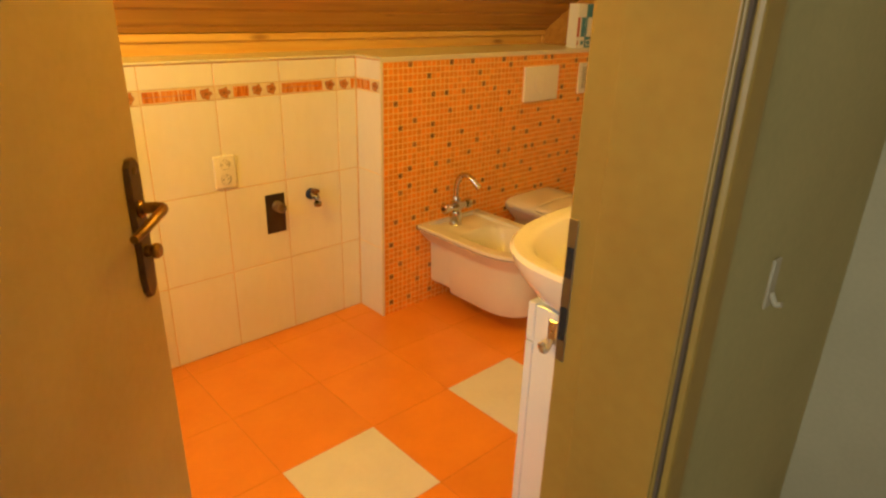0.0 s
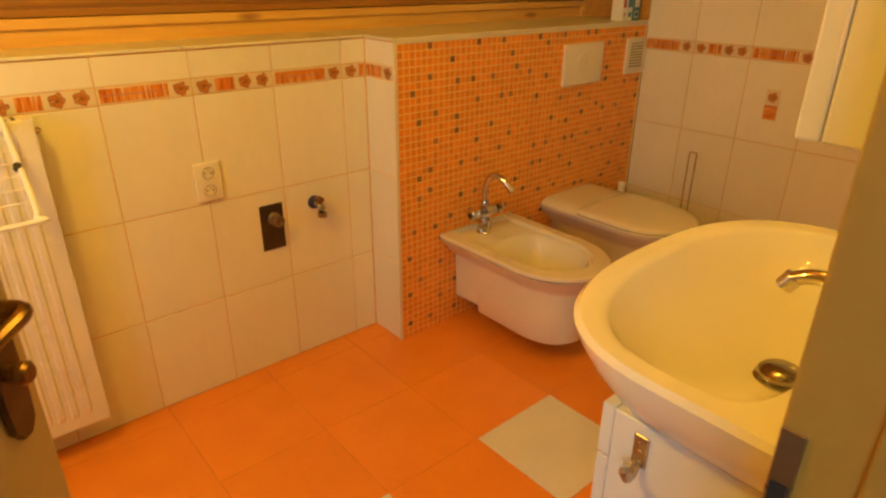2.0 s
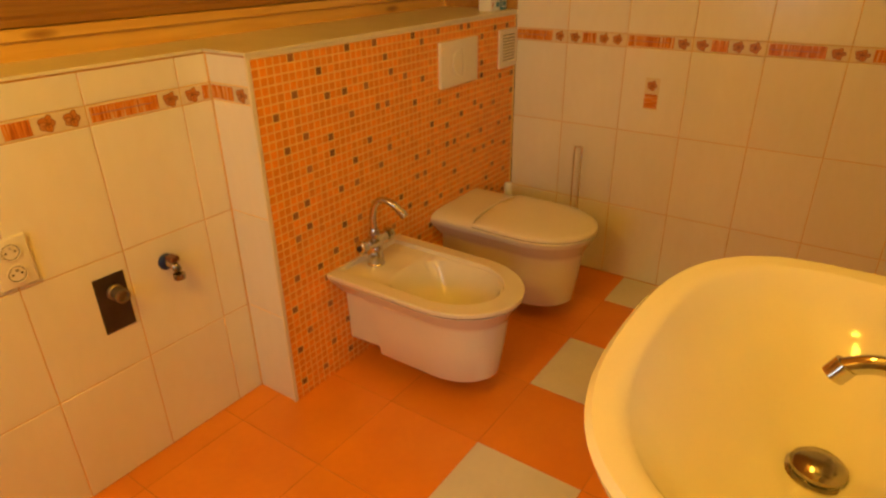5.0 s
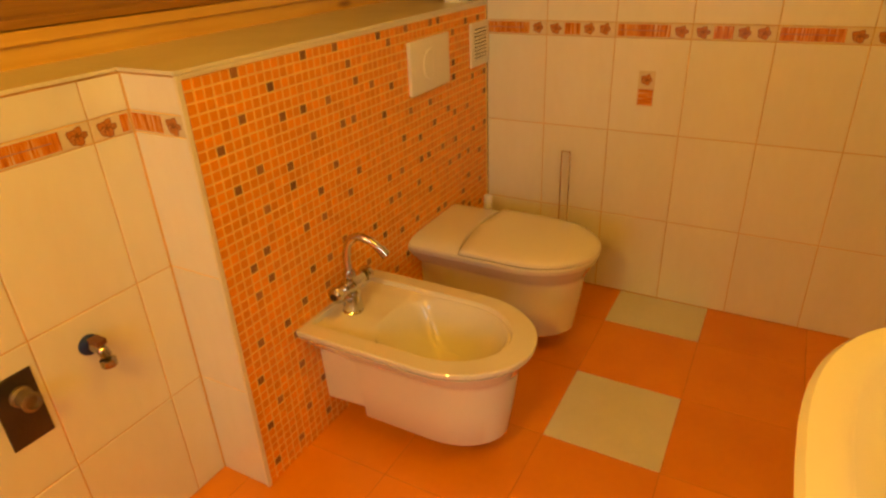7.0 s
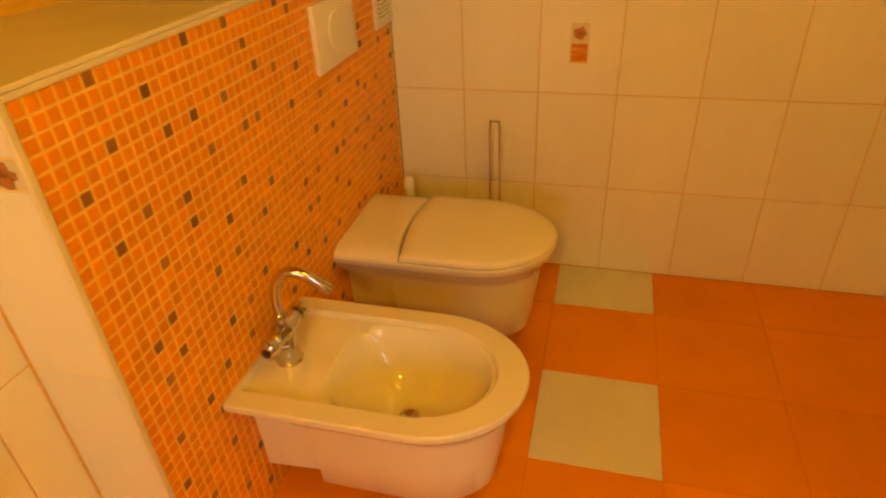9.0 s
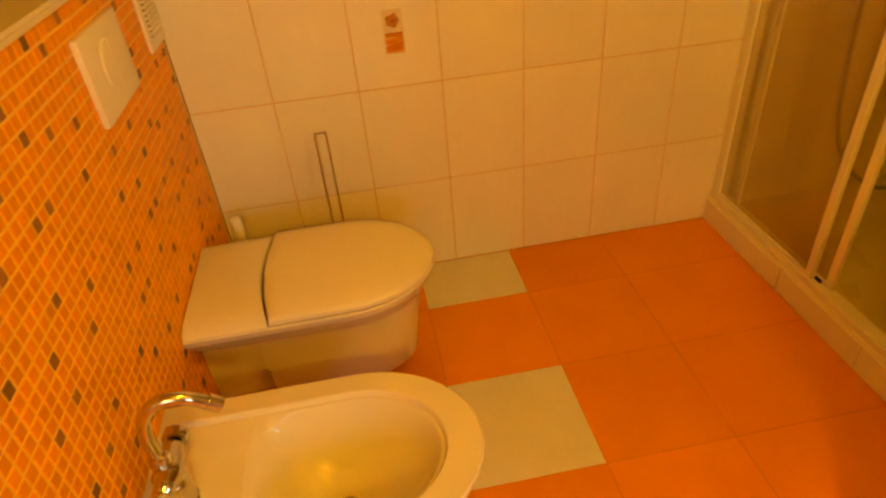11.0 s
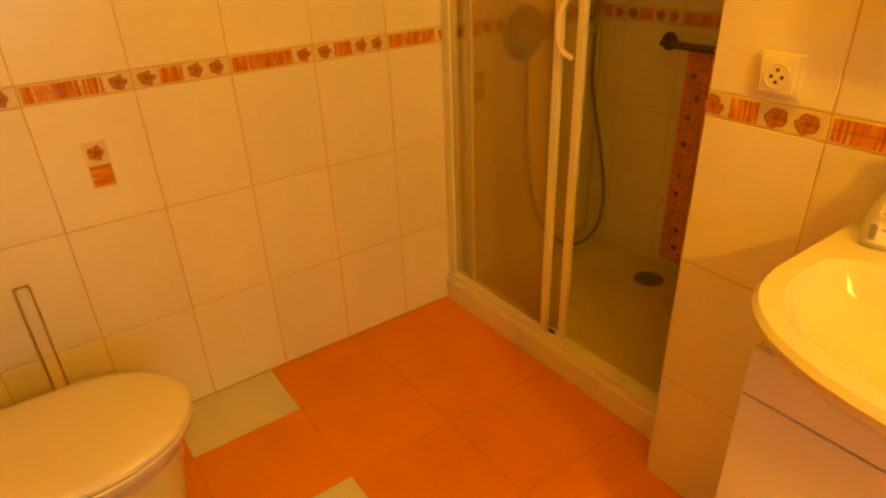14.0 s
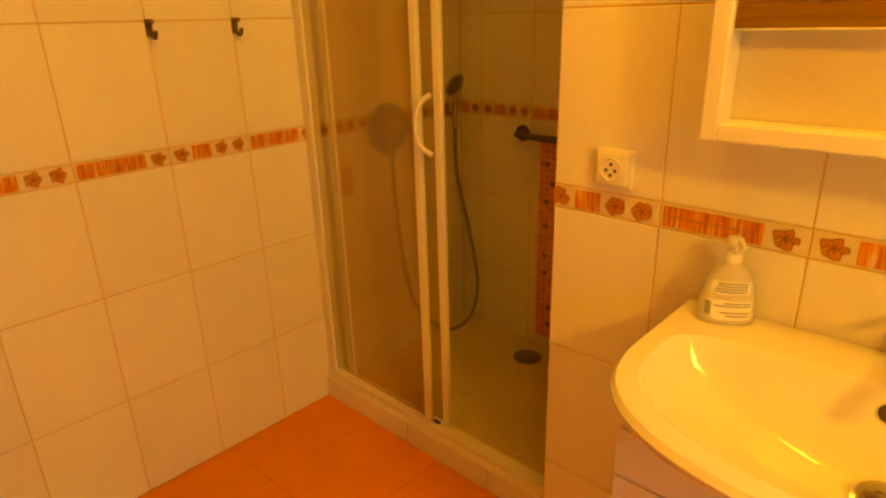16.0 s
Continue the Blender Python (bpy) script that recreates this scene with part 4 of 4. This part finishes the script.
for i in range(6):
    k = i / 6
    part("wire", tube([(A0, -0.15 - 0.17 * k, 0.964 - 0.135 * k), (A1, -0.15 - 0.17 * k, 0.964 - 0.135 * k)], 0.0022, 6, 1, smooth=False), M_WIRE, airer)
for x in (A0 + 0.05, A1 - 0.004):
    part("hanger", tube([(x, -0.10, 0.97), (x, -0.107, 1.0), (x, -0.085, 1.003), (x, -0.03, 1.0), (x, -0.015, 0.985)], 0.007, 8, 4), M_WIRE, airer, smooth=True)
    part("joint_cap", turn([(0.0, -0.009), (0.009, -0.007), (0.009, 0.007), (0, 0.009)], 10, at=pose(x, -0.215, 0.912, 40)), M_HOLE, airer, "dark plastic joint", smooth=True)

# ---------------------------------------------------------------- fittings on the knee wall


def socket_pair(x, z):
    ob = empty("double_socket", x, NORTH, z, "cream double power socket on the white tiles", "socket")
    part("plate", box(-0.040, -0.012, -0.060, 0.040, 0.0, 0.060, 0.006, 3), M_PLASTIC, ob, smooth=True)
    for dz in (-0.027, 0.027):
        w = part("well", turn([(0.020, 0), (0.0215, 0.002), (0.0215, 0.0035), (0.019, 0.0035), (0.0185, 0.0008), (0, 0.0008)], 28, at=pose(0, -0.012, dz, 90)), M_PLASTIC, ob, smooth=True)
        # Dark ring paints the shadow inside the well's rim.
        part("rim_shadow", turn([(0.0183, 0), (0.0183, 0.0012), (0.0172, 0.0012), (0.0172, 0)], 28, at=pose(0, -0.0125, dz, 90)), M_HOLE, w, "painted shadow round the well")
        for px in (-0.0095, 0.0095):
            # Dark disc for the shade in each pin hole.
            part("pin_hole_shade", turn([(0.0026, 0), (0.0026, 0.0004), (0, 0.0004)], 10, at=pose(px, -0.0129, dz, 90)), M_HOLE, w)
        part("earth_pin", turn([(0.0024, 0), (0.0024, 0.008), (0, 0.009)], 10, at=pose(0, -0.0128, dz + 0.010, 90)), M_STEEL, w)
    return ob


socket_pair(0.965, 0.728)

trap = empty("washing_machine_trap", 1.156, NORTH, 0.528, "dark steel washing machine drain plate with a chrome spigot", "drain plate")
part("plate", box(-0.041, -0.004, -0.080, 0.041, 0.0, 0.080, 0.002, 2), M_DARKPLATE, trap)
part("spigot", turn([(0.022, 0), (0.022, 0.006), (0.017, 0.010), (0.017, 0.034), (0.020, 0.036), (0.020, 0.042), (0.014, 0.044), (0.012, 0.036), (0, 0.036)], 22, at=pose(0.006, -0.004, 0.030, 90)), M_DULL, trap, "dull metal hose spigot", smooth=True)

valve = empty("water_valve", 1.318, NORTH, 0.580, "chrome washing machine tap with a blue rosette", "valve")
part("rosette", turn([(0.024, 0), (0.0235, 0.005), (0.017, 0.011), (0.012, 0.013)], 22, at=pose(0, 0, 0, 90)), M_BLUE, valve, "blue round rosette", smooth=True)
part("body", tube([(0, -0.010, 0), (0.001, -0.026, 0.0), (0.002, -0.040, -0.004), (0.004, -0.046, -0.018)], 0.0125, 12, 4), M_PLUG, valve, smooth=True)
part("knob", turn([(0.008, -0.044), (0.0165, -0.042), (0.0175, -0.036), (0.0165, -0.026), (0.009, -0.022)], 18, at=pose(0.004, -0.046, 0)), M_PLUG, valve, "round chrome knob", smooth=True)
part("handle", box(-0.011, -0.052, 0.011, 0.013, -0.018, 0.026, 0.004, 3), M_COPPER, valve, "small brown lever", smooth=True)
part("stem", turn([(0.006, 0.002), (0.006, 0.014)], 10, at=pose(0.001, -0.034, 0)), M_CHROME, valve)

# ---------------------------------------------------------------- fittings on the mosaic wall
plate = empty("flush_plate", 2.535, MOSAIC, 0.966, "cream dual-flush plate set in the orange mosaic", "flush plate")
part("plate", box(-0.128, -0.014, -0.083, 0.128, 0.0, 0.083, 0.004, 2), M_PLASTIC, plate, smooth=True)
for x0, x1, nm in ((-0.052, 0.012, "large_button"), (0.012, 0.052, "small_button")):
    bm = bmesh.new()
    ring = []
    r = 0.052
    a0 = math.acos(max(-1, min(1, x0 / r)))
    a1 = math.acos(max(-1, min(1, (x1 - 0.0015) / r)))
    arc = [a0 + (a1 - a0) * i / 14 for i in range(15)]
    pts = [(r * math.cos(a), r * math.sin(a)) for a in arc] + [(r * math.cos(a), -r * math.sin(a)) for a in reversed(arc)]
    pts = [p for i, p in enumerate(pts) if i == 0 or (abs(p[0] - pts[i - 1][0]) + abs(p[1] - pts[i - 1][1])) > 1e-4]
    if abs(pts[0][0] - pts[-1][0]) + abs(pts[0][1] - pts[-1][1]) < 1e-4:
        pts.pop()
    loft([[Vector((px * k, -0.014 - d, pz * k)) for px, pz in pts] for k, d in ((1.0, -0.001), (1.0, 0.002), (0.96, 0.0035))], True, True, True, bm)
    part(nm, bm, M_PLASTIC, plate, "round flush button")

vent = empty("vent_grille", 2.918, MOSAIC, 0.972, "white plastic ventilation grille in the mosaic corner", "vent grille")
part("frame", box(-0.076, -0.010, -0.078, 0.076, 0, 0.078, 0.003, 2), M_PLASTIC, vent)
# Flat dark sheet stands for the shade behind the slats.
part("opening_shade", box(-0.050, -0.0108, -0.056, 0.050, -0.0101, 0.056), M_HOLE, vent, "dark sheet for the shade behind the slats")
for i in range(9):
    z = -0.050 + i * 0.0125
    part("slat", loft([[Vector(p) for p in ((x, -0.010, z - 0.003), (x, -0.016, z - 0.005), (x, -0.0165, z - 0.003), (x, -0.0105, z + 0.003))] for x in (-0.051, 0.051)], True, True, True), M_PLASTIC, vent)

# toilet brush
brush = empty("toilet_brush", 2.925, 1.640, 0, "toilet brush with a looped steel wire handle beside the toilet", "toilet brush")
part("holder", turn([(0.042, 0), (0.045, 0.004), (0.045, 0.10), (0.040, 0.125), (0.022, 0.135), (0.018, 0.14)], 24), M_PUMP, brush, "white plastic holder", smooth=True)
part("wire_handle", tube([(0, 0.0165, 0.13), (0, 0.0165, 0.35), (0, 0.0165, 0.57), (0, 0.010, 0.588), (0, -0.010, 0.588), (0, -0.0165, 0.57), (0, -0.0165, 0.35), (0, -0.0165, 0.13)], 0.003, 8, 6), M_CHROME, brush, "looped steel wire handle", smooth=True)

cleaner = empty("cleaner_bottle", 2.835, 1.925, 0, "slim cream cleaner bottle standing behind the toilet", "bottle")
part("flask", turn([(0.030, 0), (0.032, 0.004), (0.032, 0.27), (0.022, 0.31), (0.013, 0.33), (0.013, 0.345)], 18), M_SEAT, cleaner, smooth=True)
part("cap", turn([(0.017, 0.345), (0.017, 0.395), (0.014, 0.402), (0, 0.403)], 18), M_PUMP, cleaner, "cream screw cap", smooth=True)

# cartons on the shelf
for x, w, mats, lab in ((2.862, 0.026, M_LABEL, "slim red and white carton on the tiled shelf"), (2.902, 0.042, M_LABEL, "white and blue carton on the tiled shelf"), (2.955, 0.046, M_CYAN, "blue and white carton on the tiled shelf")):
    c = empty("carton", x, 2.07, TOP, lab, "carton", "cartons on the shelf")
    b0 = part("box", box(-w / 2, -0.03, 0, w / 2, 0.03, 0.215, 0.001), mats, c)
    part("panel", box(-w / 2 + 0.004, -0.0306, 0.055, w / 2 - 0.004, -0.03, 0.15), M_LABEL if mats is not M_LABEL else (M_RED if w < 0.04 else M_CYAN), b0, "printed panel")
    part("mark", box(-w / 2 + 0.005, -0.0306, 0.010, w / 2 - 0.005, -0.03, 0.040), M_LABEL, b0, "white square print")
    part("mark_inner", box(-w / 2 + 0.009, -0.031, 0.015, w / 2 - 0.009, -0.0306, 0.035), M_CYAN if w > 0.04 else M_RED, b0)
    part("flap", box(-w / 2 + 0.001, -0.029, 0.215, w / 2 - 0.001, 0.029, 0.2165), M_LABEL, c)

# wall hooks
for y in (0.748, 0.498):
    h = empty("wall_hook", EAST, y, 1.368, "dark metal robe hook on the white tiles", "hook", "robe hooks", rz=-90)
    part("hook_plate", box(-0.010, -0.004, -0.022, 0.010, 0, 0.022, 0.002), M_BRONZE, h)
    part("hook_arm", tube([(0, -0.004, -0.006), (0, -0.016, -0.022), (0, -0.032, -0.024), (0.0, -0.040, -0.008)], 0.0055, 8), M_BRONZE, h, smooth=True)
    part("upper_peg", tube([(0, -0.004, 0.010), (0, -0.026, 0.016)], 0.005, 8, 3, taper=0.007), M_BRONZE, h, smooth=True)

# single socket by the mirror
s1 = empty("power_socket", 1.800, SOUTH, 1.092, "cream single power socket on the white tiles", "socket", rz=180)
part("back_box", box(-0.040, -0.012, -0.037, 0.040, 0.0, 0.037, 0.004, 2), M_PLASTIC, s1, smooth=True)
part("cover", box(-0.032, -0.020, -0.032, 0.032, -0.012, 0.032, 0.005, 3), M_PLASTIC, s1, smooth=True)
w = part("well", turn([(0.021, 0), (0.0225, 0.002), (0.0215, 0.003), (0.019, 0.001), (0, 0.0008)], 26, at=pose(0, -0.020, 0, 90)), M_PLASTIC, s1, smooth=True)
for px, pz in ((-0.0095, -0.002), (0.0095, -0.002), (0.0, 0.010), (0.0, -0.011)):
    # Dark discs paint the shaded pin holes; none are cut.
    part("pin_hole_shade", turn([(0.0034, 0), (0.0034, 0.0005), (0, 0.0005)], 10, at=pose(px, -0.0212, pz, 90)), M_HOLE, w)

# ---------------------------------------------------------------- the shower
SY = 0.285     # plane of the sliding doors
tray = tagged(part("shower_tray", box(CORNER, SHOWER_BACK, 0.0, EAST, SY - 0.02, 0.05, 0.004, 2), M_TRAY), "cream shower tray", "shower tray", "", "structure")
drain = empty("shower_drain", 2.53, -0.36, 0.05, "round steel drain in the shower tray", "drain")
part("flange", turn([(0.058, 0.0), (0.058, 0.003), (0.050, 0.006), (0.046, 0.004), (0, 0.004)], 28), M_HOSE, drain, smooth=True)
part("cap", turn([(0.044, 0.0042), (0.045, 0.008), (0.040, 0.011), (0.0, 0.0125)], 28), M_HOSE, drain, "flat grey cap", smooth=True)

sill = structure("sill", box(CORNER, SY - 0.045, 0, EAST, 0.302, 0.085), M_GROUT, "low white tiled sill of the shower")
for a, e in ((CORNER, 2.205), (2.205, 2.555), (2.555, EAST)):
    part("sill_tile", box(a + 0.0015, 0.299, 0.001, e - 0.0015, 0.308, 0.0875, 0.0015), M_TILE, sill)
part("sill_cap", box(CORNER, SY - 0.045, 0.085, EAST, 0.304, 0.094, 0.002), M_TRIM, sill, "ivory cap along the sill")

door_s = empty("shower_enclosure", (CORNER + EAST) / 2, SY, 0.094, "white framed shower enclosure with smoked sliding doors, pushed open", "shower enclosure")
cx = (CORNER + EAST) / 2
H = 1.83


def sbox(name, x0, y0, z0, x1, y1, z1, mat, bevel=0.003, label=""):
    return part(name, box(x0 - cx, y0, z0, x1 - cx, y1, z1, bevel, 2) if bevel else box(x0 - cx, y0, z0, x1 - cx, y1, z1), mat, door_s, label)


sbox("bottom_track", CORNER + 0.001, -0.034, 0.0, EAST - 0.001, 0.010, 0.024, M_ALU)
sbox("top_track", CORNER + 0.001, -0.034, H, EAST - 0.001, 0.012, H + 0.045, M_ALU)
sbox("wall_profile", EAST - 0.042, -0.030, 0.024, EAST - 0.001, 0.008, H, M_ALU)
sbox("wall_profile", CORNER + 0.001, -0.030, 0.024, CORNER + 0.036, 0.008, H, M_ALU)
for x0, x1, y, inner_x in ((2.455, EAST - 0.042, -0.002, 0), (2.392, 2.888, -0.022, 1)):
    p = sbox("door_panel" if inner_x else "fixed_panel", x0 + 0.024, y - 0.002, 0.034, x1 - 0.003, y + 0.002, H - 0.01, M_GLASS, 0, "smoked glass pane in a white frame")
    p.visible_shadow = False
    sbox("stile", x0, y - 0.008, 0.026, x0 + 0.026, y + 0.008, H, M_ALU)
    if inner_x:
        sbox("stile", x1 - 0.02, y - 0.008, 0.026, x1, y + 0.008, H, M_ALU)
    sbox("rail", x0 + 0.026, y - 0.007, 0.024, x1 - (0.02 if inner_x else 0), y + 0.007, 0.036, M_ALU)
sbox("seal", 2.412, -0.026, 0.026, 2.418, -0.016, H, M_SHADOW_GAP, 0, "dark seal strip")
sbox("roller_block", 2.43, -0.028, 0.0245, 2.455, -0.008, 0.033, M_HOLE, 0.001, "small dark guide block")
part("pull_handle", tube([(2.412 - cx, 0.000, 1.090), (2.432 - cx, 0.022, 1.066), (2.442 - cx, 0.032, 1.01), (2.434 - cx, 0.026, 0.955), (2.416 - cx, 0.000, 0.925)], 0.0075, 10), M_ALU, door_s, "white curved pull handle", smooth=True)

# shower fittings
mixer = empty("shower_mixer", EAST, -0.078, 0.985, "chrome shower mixer on a large round rosette", "shower mixer", rz=-90)
part("rosette", turn([(0.098, 0), (0.098, 0.006), (0.090, 0.012), (0.03, 0.014)], 36, at=pose(0, 0, 0, 90)), M_HOSE, mixer, "large round grey rosette", smooth=True)
part("body", turn([(0.028, -0.06), (0.030, -0.055), (0.030, 0.055), (0.028, 0.06)], 20, at=pose(0, -0.050, 0.008, 0, 90)), M_CHROME, mixer, smooth=True)
part("neck", turn([(0.022, 0.01), (0.022, 0.06)], 16, at=pose(0, 0, 0.004, 90)), M_CHROME, mixer)
part("lever", tube([(0, -0.07, 0.012), (0.03, -0.095, 0.018), (0.055, -0.11, 0.020)], 0.008, 10), M_CHROME, mixer, smooth=True)

hand = empty("hand_shower", 2.945, -0.40, 1.0, "chrome hand shower in a wall holder with a grey hose", "hand shower")
part("holder", tube([(0.054, 0.0, 0.0), (0.03, 0.0, 0.0), (0.0, 0.0, 0.004)], 0.014, 12, 4), M_CHROME, hand, "chrome wall holder", smooth=True)
part("grip", tube([(-0.004, 0.004, -0.05), (-0.006, 0.004, 0.03), (-0.012, 0.010, 0.10)], 0.012, 12, 4, taper=0.011), M_CHROME, hand, smooth=True)
part("head", turn([(0.012, 0.024), (0.032, 0.018), (0.047, 0.005), (0.047, -0.006), (0.040, -0.011), (0, -0.011)], 24, at=Matrix.Translation((-0.028, 0.030, 0.125)) @ look((0, 0, 0), (-0.80, -0.15, -0.5)) @ pose(0, 0, 0, 180)), M_HOSE, hand, "round grey chrome spray head", smooth=True)
part("hose", tube([(-0.004, 0.004, -0.05), (-0.008, 0.0, -0.25), (-0.08, 0.01, -0.48), (-0.14, 0.03, -0.70), (-0.13, 0.08, -0.85), (-0.06, 0.16, -0.89), (0.0, 0.27, -0.74), (0.015, 0.32, -0.45), (0.006, 0.345, -0.16), (0.0, 0.35, -0.02)], 0.0075, 10, 10), M_HOSE, hand, "grey flexible hose", smooth=True)

bar = empty("grab_bar", 2.675, SHOWER_BACK, 0.940, "dark chrome grab bar on the shower wall", "grab bar", rz=180)
for x in (0.0, 0.30):
    part("flange", turn([(0.033, 0), (0.032, 0.006), (0.016, 0.012)], 24, at=pose(x, 0, 0, 90)), M_BRONZE, bar, smooth=True)
part("bar", tube([(0, -0.008, 0), (0.0, -0.035, 0), (0.02, -0.050, 0), (0.15, -0.055, 0), (0.28, -0.050, 0), (0.30, -0.035, 0), (0.30, -0.008, 0)], 0.013, 12, 5), M_BRONZE, bar, smooth=True)

# mosaic strip in the shower
strip = structure("mosaic_strip", box(2.27, SHOWER_BACK, 0.085, 2.592, SHOWER_BACK + 0.006, 0.93), M_MOSAIC_GROUT, "orange mosaic strip on the shower wall")

# ---------------------------------------------------------------- tiles, last
rng = random.Random(7)


def floor_tiles():
    p = 0.3385
    xs = [WEST] + [1.06 + p * k for k in range(-4, 6)] + [EAST]
    ys = [SOUTH - 0.02] + [1.40 + 0.3385 * k for k in (-2, -1, 0, 1, 2)] + [NORTH + 0.002]
    j = 0.0014
    for i, (a, e) in enumerate(zip(xs, xs[1:])):
        for n, (c, d) in enumerate(zip(ys, ys[1:])):
            y0 = c
            if n == 0 and a > CORNER - 0.3:
                y0 = 0.25
            white = n == 2 and i % 2 == 0
            w, h = e - a - 2 * j, d - y0 - 2 * j
            if w < 0.01:
                continue
            me = shared(("floor", round(w, 3), round(h, 3), white), lambda: tile_mesh("floor_tile", w, h, M_FLOOR_WHITE if white else M_FLOOR, 0.008, 0.0007))
            put("floor_tile", me, pose(a + j, y0 + j, 0.0, -90), floor)


floor_tiles()

PITCH = 0.02525
E_ROWS = (0.0, 0.335, 0.668, 0.998, 1.048, 1.385, 1.72, 2.055, 2.39)
tiled_wall(wall_east, plane_frame((EAST, MOSAIC, 0), (0, -1, 0), (-1, 0, 0)), 2.5, [0.24 + 0.2515 * k for k in range(9)], E_ROWS, (0.998, 1.048), 0)
tiled_wall(wall_south, plane_frame((CORNER, SOUTH, 0), (-1, 0, 0), (0, 1, 0)), CORNER - LATCH - 0.045, [0.233 + 0.254 * k for k in range(5)],
           (0.0, 0.327, 0.66, 0.99, 1.04, 1.384, 1.718, 2.05, 2.38), (0.99, 1.04), 1)
tiled_wall(wall_north, plane_frame((WEST, NORTH, 0), (1, 0, 0), (0, -1, 0)), RETURN - WEST, [0.062 + 0.25 * k for k in range(8)],
           (0.0, 0.325, 0.655, 0.985, 1.032, 1.112), (0.985, 1.032), 1)
tiled_wall(wall_mosaic, plane_frame((RETURN, NORTH, 0), (0, -1, 0), (-1, 0, 0)), NORTH - MOSAIC - 0.006, [], (0.0, 0.325, 0.655, 0.985, 1.032, 1.112), (0.985, 1.032), 0)
tiled_wall(wall_shower_back, plane_frame((EAST, SHOWER_BACK, 0), (-1, 0, 0), (0, 1, 0)), EAST - CORNER, [0.115 + 0.2515 * k for k in range(5)], E_ROWS, (0.998, 1.048), 0)

# painted inserts on two wall tiles
for iy in (1.414, 1.414 - 5 * 0.2515):
    insert = part("insert_tile", box(0, -0.0008, 0, 0.057, 0.004, 0.123, 0.0004), M_BORDER, wall_east, "painted insert with a flower over streaks", plane_frame((EAST, iy, 0.766), (0, -1, 0), (-1, 0, 0)))
    put("flower", shared(("flower", 2), lambda: flower_mesh(2)), Matrix.Translation((0.0285, -0.0010, 0.092)), insert)
    put("streaked_field", shared("insert_streaks", lambda: tile_mesh("streaked_field", 0.051, 0.056, M_STRIPE_H, 0.0012, 0.0003)), Matrix.Translation((0.003, -0.0016, 0.004)), insert)


def mosaic(parent, frame_m, columns, rows, p, single):
    """Small square glass pieces. single(c, r): whether a piece is a part of its own; the others are joined."""
    q = p - 0.0046
    light, dark = shared(("mosaic", 0), lambda: tile_mesh("mosaic_piece", q, q, M_MOSAIC, 0.004, 0.0012)), shared(("mosaic", 1), lambda: tile_mesh("mosaic_piece", q, q, M_MOSAIC_DARK, 0.004, 0.0012))
    brown = set()
    for c in range(0, columns, 4):
        for r in range(0, rows, 4):
            if rng.random() < 0.92:
                brown.add((c + rng.randrange(1, 4), r + rng.randrange(1, 4)))
    verts, faces, slots = [], [], []
    src = [v.co.copy() for v in light.vertices]
    polys = [tuple(f.vertices) for f in light.polygons]
    for c in range(columns):
        for r in range(rows):
            t = Matrix.Translation((c * p + 0.0023 + rng.uniform(-0.0003, 0.0003), rng.uniform(-0.0003, 0.0003), r * p + 0.0023 + rng.uniform(-0.0003, 0.0003)))
            is_dark = (c, r) in brown
            if single(c, r):
                put("mosaic_piece", dark if is_dark else light, frame_m @ t, parent)
                continue
            n = len(verts)
            verts += [frame_m @ t @ v for v in src]
            faces += [tuple(n + i for i in f) for f in polys]
            slots += [1 if is_dark else 0] * len(polys)
    me = bpy.data.meshes.new("mosaic_pieces")
    me.from_pydata(verts, [], faces)
    me.materials.append(M_MOSAIC_REST)
    me.materials.append(M_MOSAIC_DARK_REST)
    me.polygons.foreach_set("material_index", slots)
    ob = new("mosaic_pieces", me)
    ob.parent = parent
    return tagged(ob, "small orange and brown glass mosaic pieces", "", "", "stuff")


ROWS_M = 44
mosaic(wall_mosaic, plane_frame((RETURN + 0.012, MOSAIC, 1.102 - ROWS_M * PITCH), (1, 0, 0), (0, -1, 0)), 56, ROWS_M, PITCH, lambda c, r: c < 12 and r >= ROWS_M - 25)
mosaic(strip, plane_frame((2.590, SHOWER_BACK + 0.009, 0.088), (-1, 0, 0), (0, 1, 0)), 12, 33, PITCH, lambda c, r: False)
